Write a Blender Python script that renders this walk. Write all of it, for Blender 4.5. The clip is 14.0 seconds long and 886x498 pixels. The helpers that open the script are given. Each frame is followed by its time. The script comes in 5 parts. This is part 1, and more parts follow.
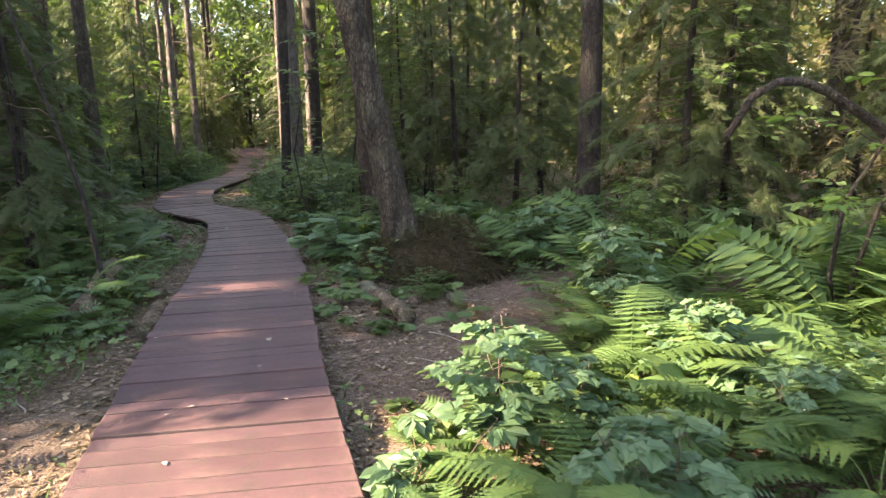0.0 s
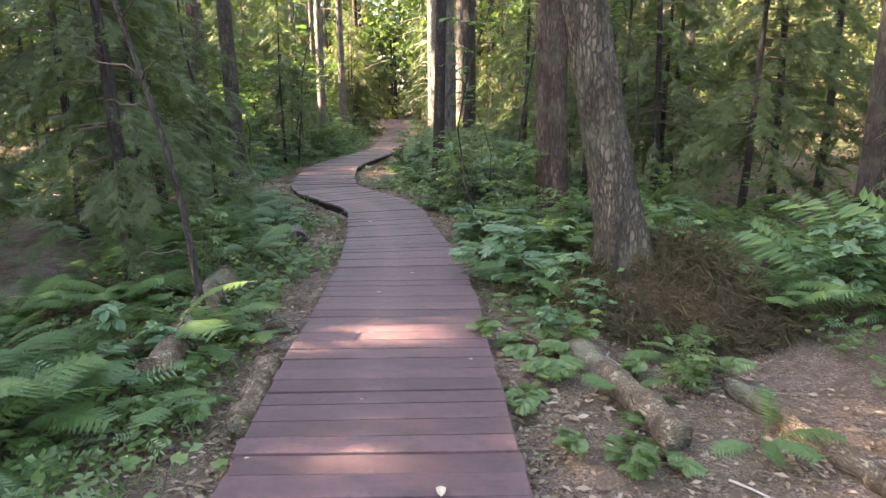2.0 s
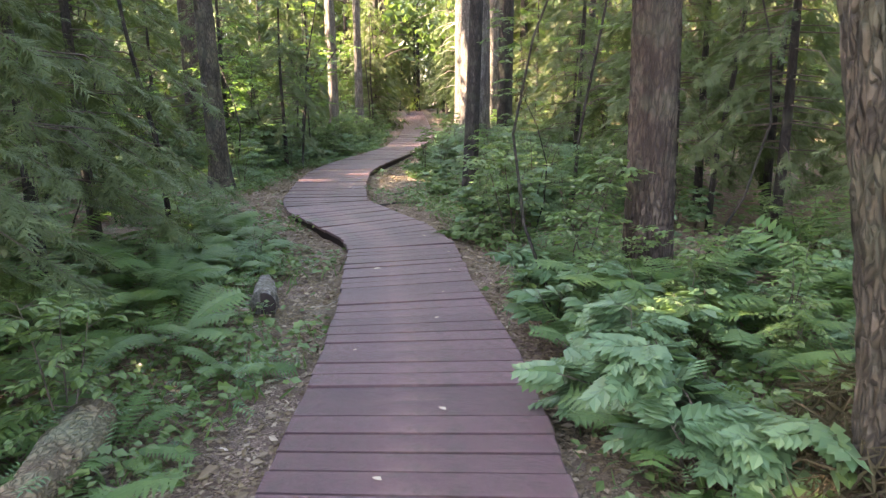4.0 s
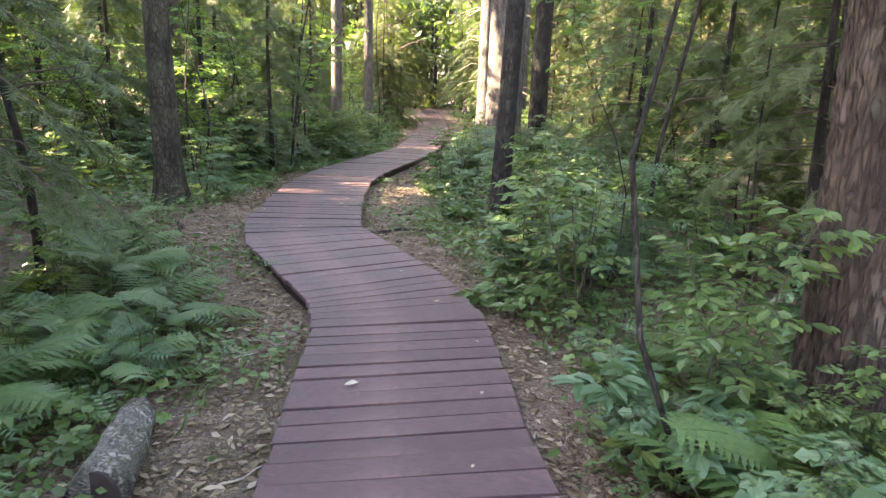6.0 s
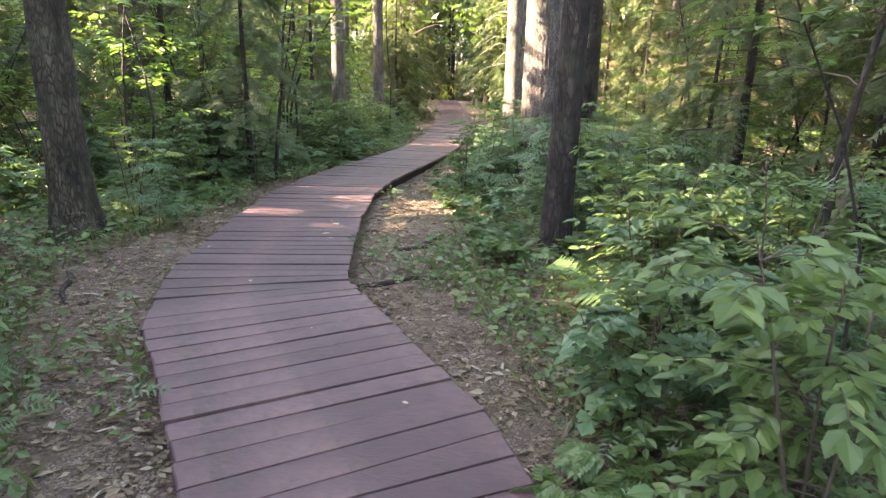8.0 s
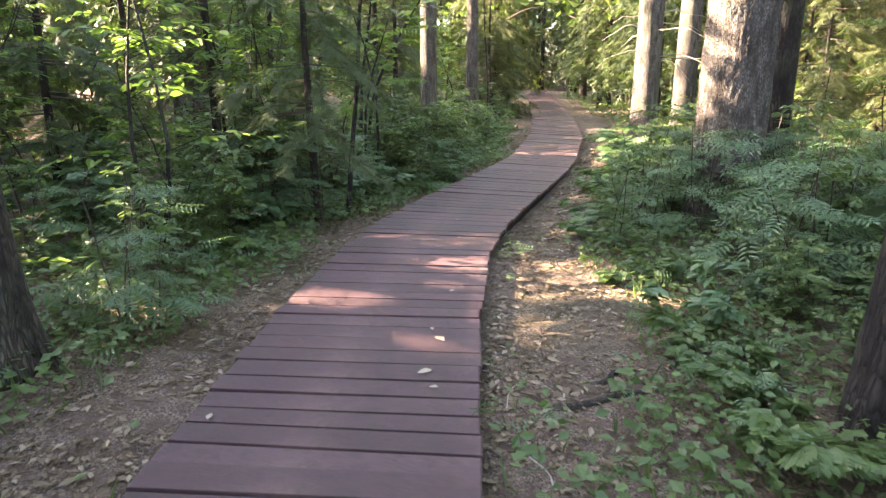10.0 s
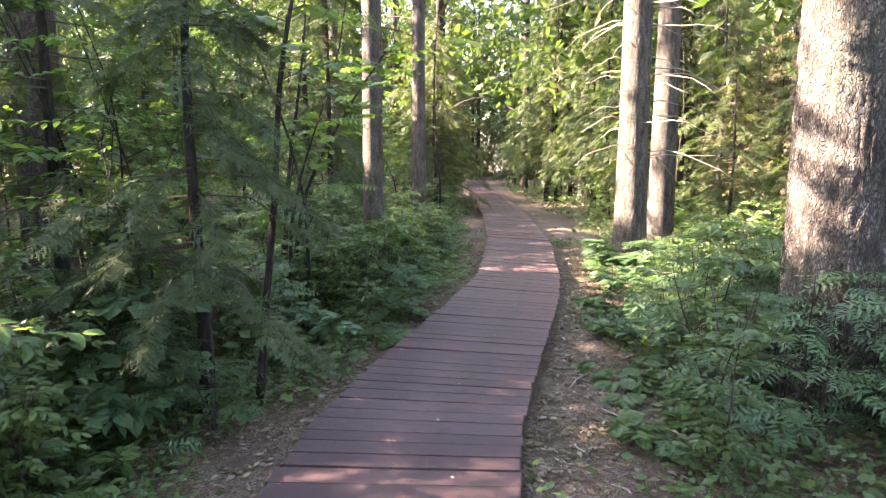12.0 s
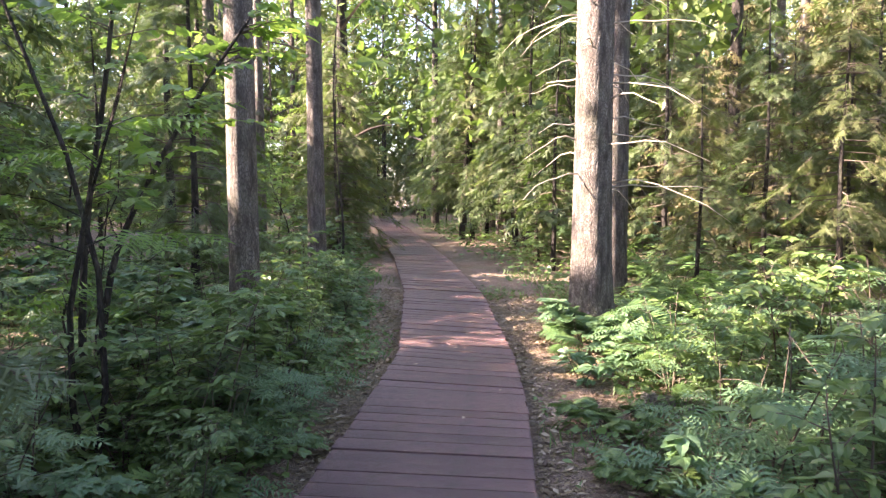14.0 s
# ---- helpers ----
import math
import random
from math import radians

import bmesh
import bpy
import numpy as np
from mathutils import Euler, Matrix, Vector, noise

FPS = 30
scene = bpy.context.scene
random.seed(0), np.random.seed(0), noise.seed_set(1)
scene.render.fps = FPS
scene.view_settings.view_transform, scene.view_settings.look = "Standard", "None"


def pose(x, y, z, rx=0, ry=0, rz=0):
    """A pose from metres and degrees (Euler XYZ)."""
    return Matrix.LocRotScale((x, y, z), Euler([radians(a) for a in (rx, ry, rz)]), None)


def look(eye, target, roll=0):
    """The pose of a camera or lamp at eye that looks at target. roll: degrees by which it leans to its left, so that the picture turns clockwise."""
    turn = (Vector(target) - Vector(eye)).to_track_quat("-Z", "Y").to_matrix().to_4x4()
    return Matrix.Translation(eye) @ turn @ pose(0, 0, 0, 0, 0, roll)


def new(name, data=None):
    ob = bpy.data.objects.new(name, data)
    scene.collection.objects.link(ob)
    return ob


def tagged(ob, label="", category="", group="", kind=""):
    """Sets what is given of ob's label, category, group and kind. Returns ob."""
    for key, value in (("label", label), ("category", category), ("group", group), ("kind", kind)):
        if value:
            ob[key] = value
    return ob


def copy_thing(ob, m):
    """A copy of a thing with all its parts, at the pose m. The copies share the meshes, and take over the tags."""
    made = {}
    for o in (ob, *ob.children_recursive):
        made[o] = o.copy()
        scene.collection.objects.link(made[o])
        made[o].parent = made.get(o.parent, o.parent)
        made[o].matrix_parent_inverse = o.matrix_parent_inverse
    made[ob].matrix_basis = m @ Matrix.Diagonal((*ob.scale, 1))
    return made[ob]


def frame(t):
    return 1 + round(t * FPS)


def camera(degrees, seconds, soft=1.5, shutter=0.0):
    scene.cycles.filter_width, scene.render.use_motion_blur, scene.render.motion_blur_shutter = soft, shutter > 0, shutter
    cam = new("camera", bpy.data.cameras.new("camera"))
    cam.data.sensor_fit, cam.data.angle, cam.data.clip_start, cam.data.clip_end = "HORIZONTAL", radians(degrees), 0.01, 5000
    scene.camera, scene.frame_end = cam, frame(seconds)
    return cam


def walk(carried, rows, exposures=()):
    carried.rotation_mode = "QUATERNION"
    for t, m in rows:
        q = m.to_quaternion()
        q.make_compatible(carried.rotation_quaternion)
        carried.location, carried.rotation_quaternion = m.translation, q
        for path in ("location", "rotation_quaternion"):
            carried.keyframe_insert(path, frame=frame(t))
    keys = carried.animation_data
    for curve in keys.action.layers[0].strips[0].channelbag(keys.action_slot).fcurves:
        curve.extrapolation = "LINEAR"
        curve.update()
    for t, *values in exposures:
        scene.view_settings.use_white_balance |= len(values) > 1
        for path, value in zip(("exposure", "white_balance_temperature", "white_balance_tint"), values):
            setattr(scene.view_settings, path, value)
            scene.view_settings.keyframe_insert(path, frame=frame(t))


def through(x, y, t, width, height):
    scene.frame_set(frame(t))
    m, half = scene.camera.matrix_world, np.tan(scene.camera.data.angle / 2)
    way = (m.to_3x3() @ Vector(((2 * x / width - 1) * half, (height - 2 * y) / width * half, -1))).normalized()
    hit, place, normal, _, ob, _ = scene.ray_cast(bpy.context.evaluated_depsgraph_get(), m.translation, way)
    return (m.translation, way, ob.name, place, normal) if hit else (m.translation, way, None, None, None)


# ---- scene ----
cam = camera(68.3, 14.0, 1.3, 0.12)
PATH = [
    (0, (0.02, 0.085, 1.516), (0.022, 2.051, 1.149), -0.9),
    (0.5, (-0.127, 0.605, 1.525), (-0.342, 2.554, 1.132), -0.9),
    (1, (-0.319, 1.191, 1.492), (-0.674, 3.116, 1.082), -0.8),
    (1.5, (-0.534, 1.802, 1.48), (-0.909, 3.72, 1.054), -0.6),
    (2, (-0.78, 2.458, 1.485), (-1.181, 4.367, 1.043), -0.5),
    (2.5, (-0.982, 3.085, 1.501), (-1.397, 4.989, 1.05), -0.3),
    (3, (-1.148, 3.765, 1.515), (-1.586, 5.661, 1.052), -0.5),
    (3.2, (-1.218, 4.028, 1.527), (-1.666, 5.919, 1.055), -0.9),
    (5.3, (-1.978, 6.729, 1.363), (-2.465, 8.614, 0.904), 1.8),
    (5.5, (-2.038, 6.946, 1.384), (-2.524, 8.83, 0.921), 1.9),
    (6, (-2.225, 7.54, 1.375), (-2.715, 9.421, 0.905), 2.0),
    (6.5, (-2.395, 8.142, 1.344), (-2.899, 10.019, 0.874), 1.8),
    (7, (-2.578, 8.758, 1.319), (-3.089, 10.633, 0.846), 1.5),
    (7.2, (-2.656, 8.994, 1.301), (-3.175, 10.866, 0.825), 1.4),
    (9.3, (-3.72, 11.479, 1.237), (-4.377, 13.29, 0.699), -0.3),
    (9.5, (-3.885, 11.706, 1.237), (-4.591, 13.497, 0.696), -0.2),
    (10, (-4.231, 12.291, 1.351), (-4.997, 14.061, 0.822), -0.1),
    (10.5, (-4.595, 12.868, 1.432), (-5.368, 14.654, 0.973), -0.1),
    (11, (-4.898, 13.372, 1.504), (-5.647, 15.185, 1.117), -0.0),
    (11.5, (-5.135, 13.923, 1.532), (-5.829, 15.769, 1.199), 0.1),
    (12, (-5.377, 14.403, 1.492), (-5.97, 16.293, 1.214), 0.1),
    (12.5, (-5.604, 15.025, 1.48), (-6.15, 16.933, 1.234), 0.1),
    (13, (-5.801, 15.603, 1.478), (-6.276, 17.533, 1.26), 0.0),
    (13.5, (-5.957, 16.2, 1.479), (-6.339, 18.154, 1.287), -0.1),
    (14, (-6.108, 16.773, 1.456), (-6.424, 18.74, 1.284), 0.0),
]
walk(cam, [(t, look(eye, target, roll)) for t, eye, target, roll in PATH], [(0.0, 3.2, 7500, 20), (1.0, 3.65, 7500, 21), (3.0, 4.2, 7500, 21), (7.0, 4.36, 7500, 21), (10.0, 4.2, 7400, 20), (12.0, 4.08, 6900, 23), (14.0, 3.8, 6600, 27)])

# ---- light ----
SUN = Vector((-0.87, -0.16, 0.47)).normalized()      # towards the sun
world = bpy.data.worlds.new("sky")
scene.world = world
world.use_nodes = True
wn = world.node_tree
sky = wn.nodes.new("ShaderNodeTexSky")
sky.sky_type = "NISHITA"
sky.sun_disc = False
sky.sun_elevation = math.asin(SUN.z)
sky.sun_rotation = math.atan2(SUN.x, SUN.y)
sky.dust_density = 2.0
wn.links.new(sky.outputs[0], wn.nodes["Background"].inputs[0])
wn.nodes["Background"].inputs[1].default_value = 0.10
sun_data = bpy.data.lights.new("sun", "SUN")
sun_data.energy, sun_data.angle, sun_data.color = 5.0, radians(0.6), (1.0, 0.87, 0.67)
sun_lamp = new("sun", sun_data)
sun_lamp.matrix_basis = look(SUN * 60, (0, 0, 0))
rng = np.random.default_rng(7)


# ---- materials ----
def material(name):
    m = bpy.data.materials.new(name)
    m.use_nodes = True
    return m, m.node_tree.nodes, m.node_tree.links, m.node_tree.nodes["Principled BSDF"]


def ramp(nodes, links, fac, stops):
    r = nodes.new("ShaderNodeValToRGB")
    while len(r.color_ramp.elements) < len(stops):
        r.color_ramp.elements.new(0.5)
    for e, (p, c) in zip(r.color_ramp.elements, stops):
        e.position, e.color = p, (*c, 1)
    links.new(fac, r.inputs[0])
    return r.outputs[0]


def noise_tex(nodes, links, scale, detail=4, coord="Object", stretch=None, rough=0.55):
    tc = nodes.new("ShaderNodeTexCoord")
    src = tc.outputs[coord]
    if stretch:
        mp = nodes.new("ShaderNodeMapping")
        mp.inputs["Scale"].default_value = stretch
        links.new(src, mp.inputs[0])
        src = mp.outputs[0]
    n = nodes.new("ShaderNodeTexNoise")
    n.inputs["Scale"].default_value, n.inputs["Detail"].default_value, n.inputs["Roughness"].default_value = scale, detail, rough
    links.new(src, n.inputs["Vector"])
    return n.outputs[0]


def mix(nodes, links, fac, a, b, mode="MIX"):
    m = nodes.new("ShaderNodeMix")
    m.data_type, m.blend_type = "RGBA", mode
    for sock, v in ((m.inputs[0], fac), (m.inputs[6], a), (m.inputs[7], b)):
        if isinstance(v, (int, float)):
            sock.default_value = v
        elif isinstance(v, tuple):
            sock.default_value = (*v, 1)
        else:
            links.new(v, sock)
    return m.outputs[2]


def bump(nodes, links, bsdf, height, strength, dist=0.01):
    b = nodes.new("ShaderNodeBump")
    b.inputs["Strength"].default_value, b.inputs["Distance"].default_value = strength, dist
    links.new(height, b.inputs["Height"])
    links.new(b.outputs[0], bsdf.inputs["Normal"])


def leaf_material(name, low, mid, high, through=0.35, rough=0.45):
    m, n, l, p = material(name)
    geo, info = n.new("ShaderNodeNewGeometry"), n.new("ShaderNodeObjectInfo")
    add = n.new("ShaderNodeMath")
    add.operation = "MULTIPLY_ADD"
    l.new(geo.outputs["Random Per Island"], add.inputs[0])
    add.inputs[1].default_value = 0.6
    half = n.new("ShaderNodeMath")
    half.operation = "MULTIPLY"
    l.new(info.outputs["Random"], half.inputs[0])
    half.inputs[1].default_value = 0.4
    l.new(half.outputs[0], add.inputs[2])
    col = ramp(n, l, add.outputs[0], [(0.0, low), (0.55, mid), (1.0, high)])
    spots = noise_tex(n, l, 14, 3)
    col = mix(n, l, spots, col, mix(n, l, 0.35, col, (0.16, 0.15, 0.03)))
    l.new(col, p.inputs["Base Color"])
    p.inputs["Roughness"].default_value = rough
    tr = n.new("ShaderNodeBsdfTranslucent")
    l.new(mix(n, l, 0.4, col, (0.20, 0.36, 0.05)), tr.inputs[0])
    ms = n.new("ShaderNodeMixShader")
    ms.inputs[0].default_value = through
    l.new(p.outputs[0], ms.inputs[1])
    l.new(tr.outputs[0], ms.inputs[2])
    l.new(ms.outputs[0], n["Material Output"].inputs[0])
    return m


def bark_material(name, dark, mid, light, scale=9, moss=0.0, strength=1.0, plates=27):
    m, n, l, p = material(name)
    big = noise_tex(n, l, scale, 6, stretch=(1, 1, 0.28), rough=0.65)
    tc, mp, wob, vor = n.new("ShaderNodeTexCoord"), n.new("ShaderNodeMapping"), n.new("ShaderNodeVectorMath"), n.new("ShaderNodeTexVoronoi")
    mp.inputs["Scale"].default_value = (1, 1, 0.33)
    l.new(tc.outputs["Object"], wob.inputs[0])
    nz = n.new("ShaderNodeTexNoise")
    nz.inputs["Scale"].default_value = 14
    sc = n.new("ShaderNodeVectorMath")
    sc.operation = "SCALE"
    sc.inputs["Scale"].default_value = 0.11
    l.new(nz.outputs["Color"], sc.inputs[0])
    l.new(sc.outputs[0], wob.inputs[1])
    l.new(wob.outputs[0], mp.inputs[0])
    vor.feature = "DISTANCE_TO_EDGE"
    vor.inputs["Scale"].default_value = plates
    l.new(mp.outputs[0], vor.inputs["Vector"])
    plate = ramp(n, l, vor.outputs["Distance"], [(0.02, (0, 0, 0)), (0.22, (1, 1, 1))])
    fine = noise_tex(n, l, scale * 6, 4, stretch=(1, 1, 0.5))
    col = ramp(n, l, big, [(0.34, dark), (0.52, mid), (0.72, light)])
    col = mix(n, l, fine, mix(n, l, 0.45, col, dark), col)
    # dark cracks between plates, deepened in colour to make up for faint bump shading
    col = mix(n, l, plate, mix(n, l, 0.75, col, dark), col)
    patch = noise_tex(n, l, 2.3, 3)
    lich = ramp(n, l, patch, [(0.52, (0, 0, 0)), (0.7, (1, 1, 1))])
    col = mix(n, l, mix(n, l, moss, (0, 0, 0), lich), col, (0.17, 0.19, 0.12))
    l.new(col, p.inputs["Base Color"])
    p.inputs["Roughness"].default_value = 0.92
    bump(n, l, p, mix(n, l, 0.55, mix(n, l, 0.3, big, fine), plate), strength, 0.022)
    return m


def wood_material():
    m, n, l, p = material("stained_boards")
    info = n.new("ShaderNodeObjectInfo")
    grain = noise_tex(n, l, 6, 6, coord="Generated", stretch=(2, 30, 8), rough=0.7)
    wear = noise_tex(n, l, 2.2, 5)
    col = ramp(n, l, info.outputs["Random"], [(0.0, (0.098, 0.049, 0.057)), (0.5, (0.134, 0.069, 0.079)), (1.0, (0.174, 0.092, 0.103))])
    col = mix(n, l, ramp(n, l, grain, [(0.40, (0, 0, 0)), (0.60, (1, 1, 1))]), mix(n, l, 0.75, col, (0.045, 0.026, 0.024)), col)
    col = mix(n, l, ramp(n, l, wear, [(0.46, (0, 0, 0)), (0.68, (0.6, 0.6, 0.6))]), col, (0.29, 0.165, 0.150))
    l.new(col, p.inputs["Base Color"])
    p.inputs["Roughness"].default_value = 0.46
    dirt = noise_tex(n, l, 9, 6, rough=0.7)
    l.new(mix(n, l, ramp(n, l, dirt, [(0.48, (0, 0, 0)), (0.62, (0.7, 0.7, 0.7))]), col, (0.055, 0.040, 0.034)), p.inputs["Base Color"])
    bump(n, l, p, mix(n, l, 0.35, grain, dirt), 0.8, 0.007)
    return m


def ground_material():
    m, n, l, p = material("forest_floor")
    fine = noise_tex(n, l, 75, 6, rough=0.75)
    mid = noise_tex(n, l, 9, 5, rough=0.65)
    big = noise_tex(n, l, 0.7, 4)
    col = ramp(n, l, fine, [(0.36, (0.035, 0.024, 0.019)), (0.49, (0.17, 0.115, 0.085)), (0.62, (0.44, 0.33, 0.255))])
    col = mix(n, l, ramp(n, l, mid, [(0.44, (0, 0, 0)), (0.60, (1, 1, 1))]), col, mix(n, l, fine, (0.05, 0.030, 0.022), (0.24, 0.16, 0.115)))
    col = mix(n, l, ramp(n, l, big, [(0.48, (0, 0, 0)), (0.68, (0.4, 0.4, 0.4))]), col, mix(n, l, fine, (0.03, 0.045, 0.012), (0.10, 0.13, 0.04)))
    l.new(col, p.inputs["Base Color"])
    p.inputs["Roughness"].default_value = 0.95
    bump(n, l, p, mix(n, l, 0.4, fine, mid), 1.0, 0.035)
    return m


def plain_material(name, a, b, scale=20, rough=0.85):
    m, n, l, p = material(name)
    l.new(mix(n, l, noise_tex(n, l, scale, 5), a, b), p.inputs["Base Color"])
    p.inputs["Roughness"].default_value = rough
    return m


BOARD, SOIL = wood_material(), ground_material()
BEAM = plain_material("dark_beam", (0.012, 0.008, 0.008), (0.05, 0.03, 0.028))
FERN = leaf_material("fern_green", (0.052, 0.120, 0.048), (0.103, 0.212, 0.078), (0.190, 0.290, 0.082), 0.4)
LEAF = leaf_material("leaf_green", (0.050, 0.105, 0.040), (0.100, 0.182, 0.066), (0.180, 0.264, 0.078), 0.35, 0.4)
LEAF_LIGHT = leaf_material("leaf_light_green", (0.077, 0.176, 0.039), (0.132, 0.253, 0.050), (0.231, 0.341, 0.061), 0.45)
LEAF_GREY = leaf_material("leaf_bluish_green", (0.061, 0.138, 0.072), (0.094, 0.193, 0.105), (0.143, 0.242, 0.121), 0.3, 0.4)
NEEDLE = leaf_material("spruce_needles", (0.030, 0.056, 0.027), (0.056, 0.094, 0.043), (0.105, 0.140, 0.056), 0.25, 0.6)
NEEDLE_LIGHT = leaf_material("young_needles", (0.042, 0.064, 0.026), (0.078, 0.098, 0.038), (0.140, 0.135, 0.055), 0.28, 0.6)
OLIVE = leaf_material("olive_foliage", (0.046, 0.062, 0.022), (0.078, 0.095, 0.034), (0.145, 0.140, 0.055), 0.32, 0.6)
NEEDLE_DRY = leaf_material("dry_needles", (0.068, 0.052, 0.030), (0.105, 0.083, 0.046), (0.15, 0.127, 0.07), 0.2, 0.7)
CANOPY = leaf_material("canopy_leaves", (0.04, 0.08, 0.02), (0.07, 0.13, 0.03), (0.13, 0.19, 0.05), 0.3)
BARK_GREY = bark_material("grey_bark", (0.018, 0.015, 0.011), (0.105, 0.084, 0.062), (0.195, 0.162, 0.125), 9, 0.35, plates=34)
BARK_PINE = bark_material("pine_bark", (0.030, 0.018, 0.014), (0.100, 0.069, 0.052), (0.21, 0.160, 0.126), 8, 0.25, plates=22)
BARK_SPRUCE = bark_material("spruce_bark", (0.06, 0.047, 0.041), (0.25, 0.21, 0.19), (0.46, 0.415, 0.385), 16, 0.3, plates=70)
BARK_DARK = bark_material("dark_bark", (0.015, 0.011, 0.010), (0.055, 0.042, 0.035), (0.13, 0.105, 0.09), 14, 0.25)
TWIG = plain_material("twig", (0.045, 0.032, 0.025), (0.12, 0.09, 0.07), 30)
DEAD_TWIG = plain_material("dead_twig", (0.26, 0.22, 0.18), (0.50, 0.44, 0.37), 30)
LITTER = leaf_material("fallen_leaves", (0.09, 0.052, 0.034), (0.21, 0.14, 0.10), (0.50, 0.40, 0.31), 0.1, 0.8)
WEATHERED = bark_material("weathered_wood", (0.08, 0.065, 0.05), (0.32, 0.285, 0.245), (0.52, 0.48, 0.42), 12, 0.3)
ROTTEN = bark_material("rotten_log_bark", (0.08, 0.055, 0.033), (0.27, 0.20, 0.125), (0.42, 0.35, 0.24), 10, 0.8)
SIGN = plain_material("sign_board", (0.10, 0.09, 0.08), (0.2, 0.18, 0.16), 8)


# ---- mesh helpers ----
def to_mesh(name, verts, faces, mat, smooth=False):
    me = bpy.data.meshes.new(name)
    me.from_pydata(np.asarray(verts, dtype=float).reshape(-1, 3).tolist(), [], faces)
    me.materials.append(mat)
    if smooth:
        me.shade_smooth()
    me.update()
    return me


def part(name, me, parent=None, label="", kind=""):
    ob = new(name, me)
    if parent:
        ob.parent = parent
    return tagged(ob, label, kind=kind)


def join(*pieces):
    """Verts and faces of several (verts, faces) pieces as one."""
    vs, fs, off = [], [], 0
    for v, f in pieces:
        v = np.asarray(v).reshape(-1, 3)
        vs.append(v)
        fs += [tuple(i + off for i in q) for q in f]
        off += len(v)
    return np.concatenate(vs), fs


def tube(points, radii, sides=6, close=True):
    pts = np.asarray(points, float)
    n = len(pts)
    d = np.gradient(pts, axis=0)
    d /= np.linalg.norm(d, axis=1)[:, None] + 1e-9
    ref = np.where(np.abs(d[:, 2:3]) > 0.9, np.array([[1.0, 0, 0]]), np.array([[0, 0, 1.0]]))
    u = np.cross(d, ref)
    u /= np.linalg.norm(u, axis=1)[:, None] + 1e-9
    w = np.cross(d, u)
    a = np.arange(sides) * 2 * np.pi / sides
    r = np.broadcast_to(np.asarray(radii, float), (n,))
    v = pts[:, None] + r[:, None, None] * (np.cos(a)[None, :, None] * u[:, None] + np.sin(a)[None, :, None] * w[:, None])
    f = [(i * sides + j, i * sides + (j + 1) % sides, (i + 1) * sides + (j + 1) % sides, (i + 1) * sides + j) for i in range(n - 1) for j in range(sides)]
    if close:
        f += [tuple(range(sides))[::-1], tuple((n - 1) * sides + j for j in range(sides))]
    return v.reshape(-1, 3), f


def scatter(shape, pos, fwd, up, size):
    """Copies of a leaf shape (x along the leaf, z its normal) at pos, along fwd, facing up."""
    sv, sf = shape
    pos, fwd, up = (np.asarray(a, float) for a in (pos, fwd, up))
    if len(pos) == 0:
        return np.zeros((0, 3)), []
    x = fwd / (np.linalg.norm(fwd, axis=1)[:, None] + 1e-9)
    y = np.cross(up, x)
    y /= np.linalg.norm(y, axis=1)[:, None] + 1e-9
    z = np.cross(x, y)
    size = np.broadcast_to(np.asarray(size, float), (len(pos),))
    v = pos[:, None] + size[:, None, None] * (sv[None, :, 0:1] * x[:, None] + sv[None, :, 1:2] * y[:, None] + sv[None, :, 2:3] * z[:, None])
    k = len(sv)
    f = [tuple(i * k + j for j in q) for i in range(len(pos)) for q in sf]
    return v.reshape(-1, 3), f


def unit(n):
    v = rng.normal(size=(n, 3))
    return v / np.linalg.norm(v, axis=1)[:, None]


OVAL = (np.array([[0, 0, 0], [0.3, 0.26, 0.05], [0.68, 0.22, 0.03], [1, 0, -0.10], [0.68, -0.22, 0.03], [0.3, -0.26, 0.05]]), [(0, 3, 2, 1), (0, 5, 4, 3)])
# a rounder oval with a fold along the midrib and a drooping tip, for leaves close to the path
ROUND = (np.array([[0, 0, 0], [0.36, 0, -0.02], [0.72, 0, -0.05], [1, 0, -0.13], [0.12, 0.13, 0.02], [0.34, 0.23, 0.05], [0.6, 0.23, 0.035], [0.84, 0.12, -0.03],
                   [0.12, -0.13, 0.02], [0.34, -0.23, 0.05], [0.6, -0.23, 0.035], [0.84, -0.12, -0.03]]),
         [(0, 1, 5, 4), (1, 2, 6, 5), (2, 3, 7, 6), (0, 8, 9, 1), (1, 9, 10, 2), (2, 10, 11, 3)])
NARROW = (np.array([[0, 0, 0], [0.35, 0.13, 0.02], [1, 0, -0.06], [0.35, -0.13, 0.02]]), [(0, 2, 1), (0, 3, 2)])
DIAMOND = (np.array([[0, 0, 0], [0.45, 0.3, 0.03], [1, 0, -0.08], [0.45, -0.3, 0.03]]), [(0, 2, 1), (0, 3, 2)])
LOBED = (np.array([[0, 0, 0], [0.12, 0.36, 0.04], [0.45, 0.22, 0.02], [0.62, 0.42, 0.0], [1, 0, -0.12], [0.62, -0.42, 0.0], [0.45, -0.22, 0.02], [0.12, -0.36, 0.04]]),
         [(0, 2, 1), (0, 4, 3, 2), (0, 6, 5, 4), (0, 7, 6)])


def compound():
    """A pinnate leaf, five pairs of leaflets and one at the tip."""
    p, d = [], []
    for i in range(5):
        for s in (-1, 1):
            p.append((0.2 + 0.16 * i, 0, 0))
            d.append((0.45, s, -0.1))
    p.append((0.9, 0, 0)), d.append((1, 0, -0.2))
    return scatter(NARROW, p, d, [(0, 0, 1)] * len(p), 0.30)


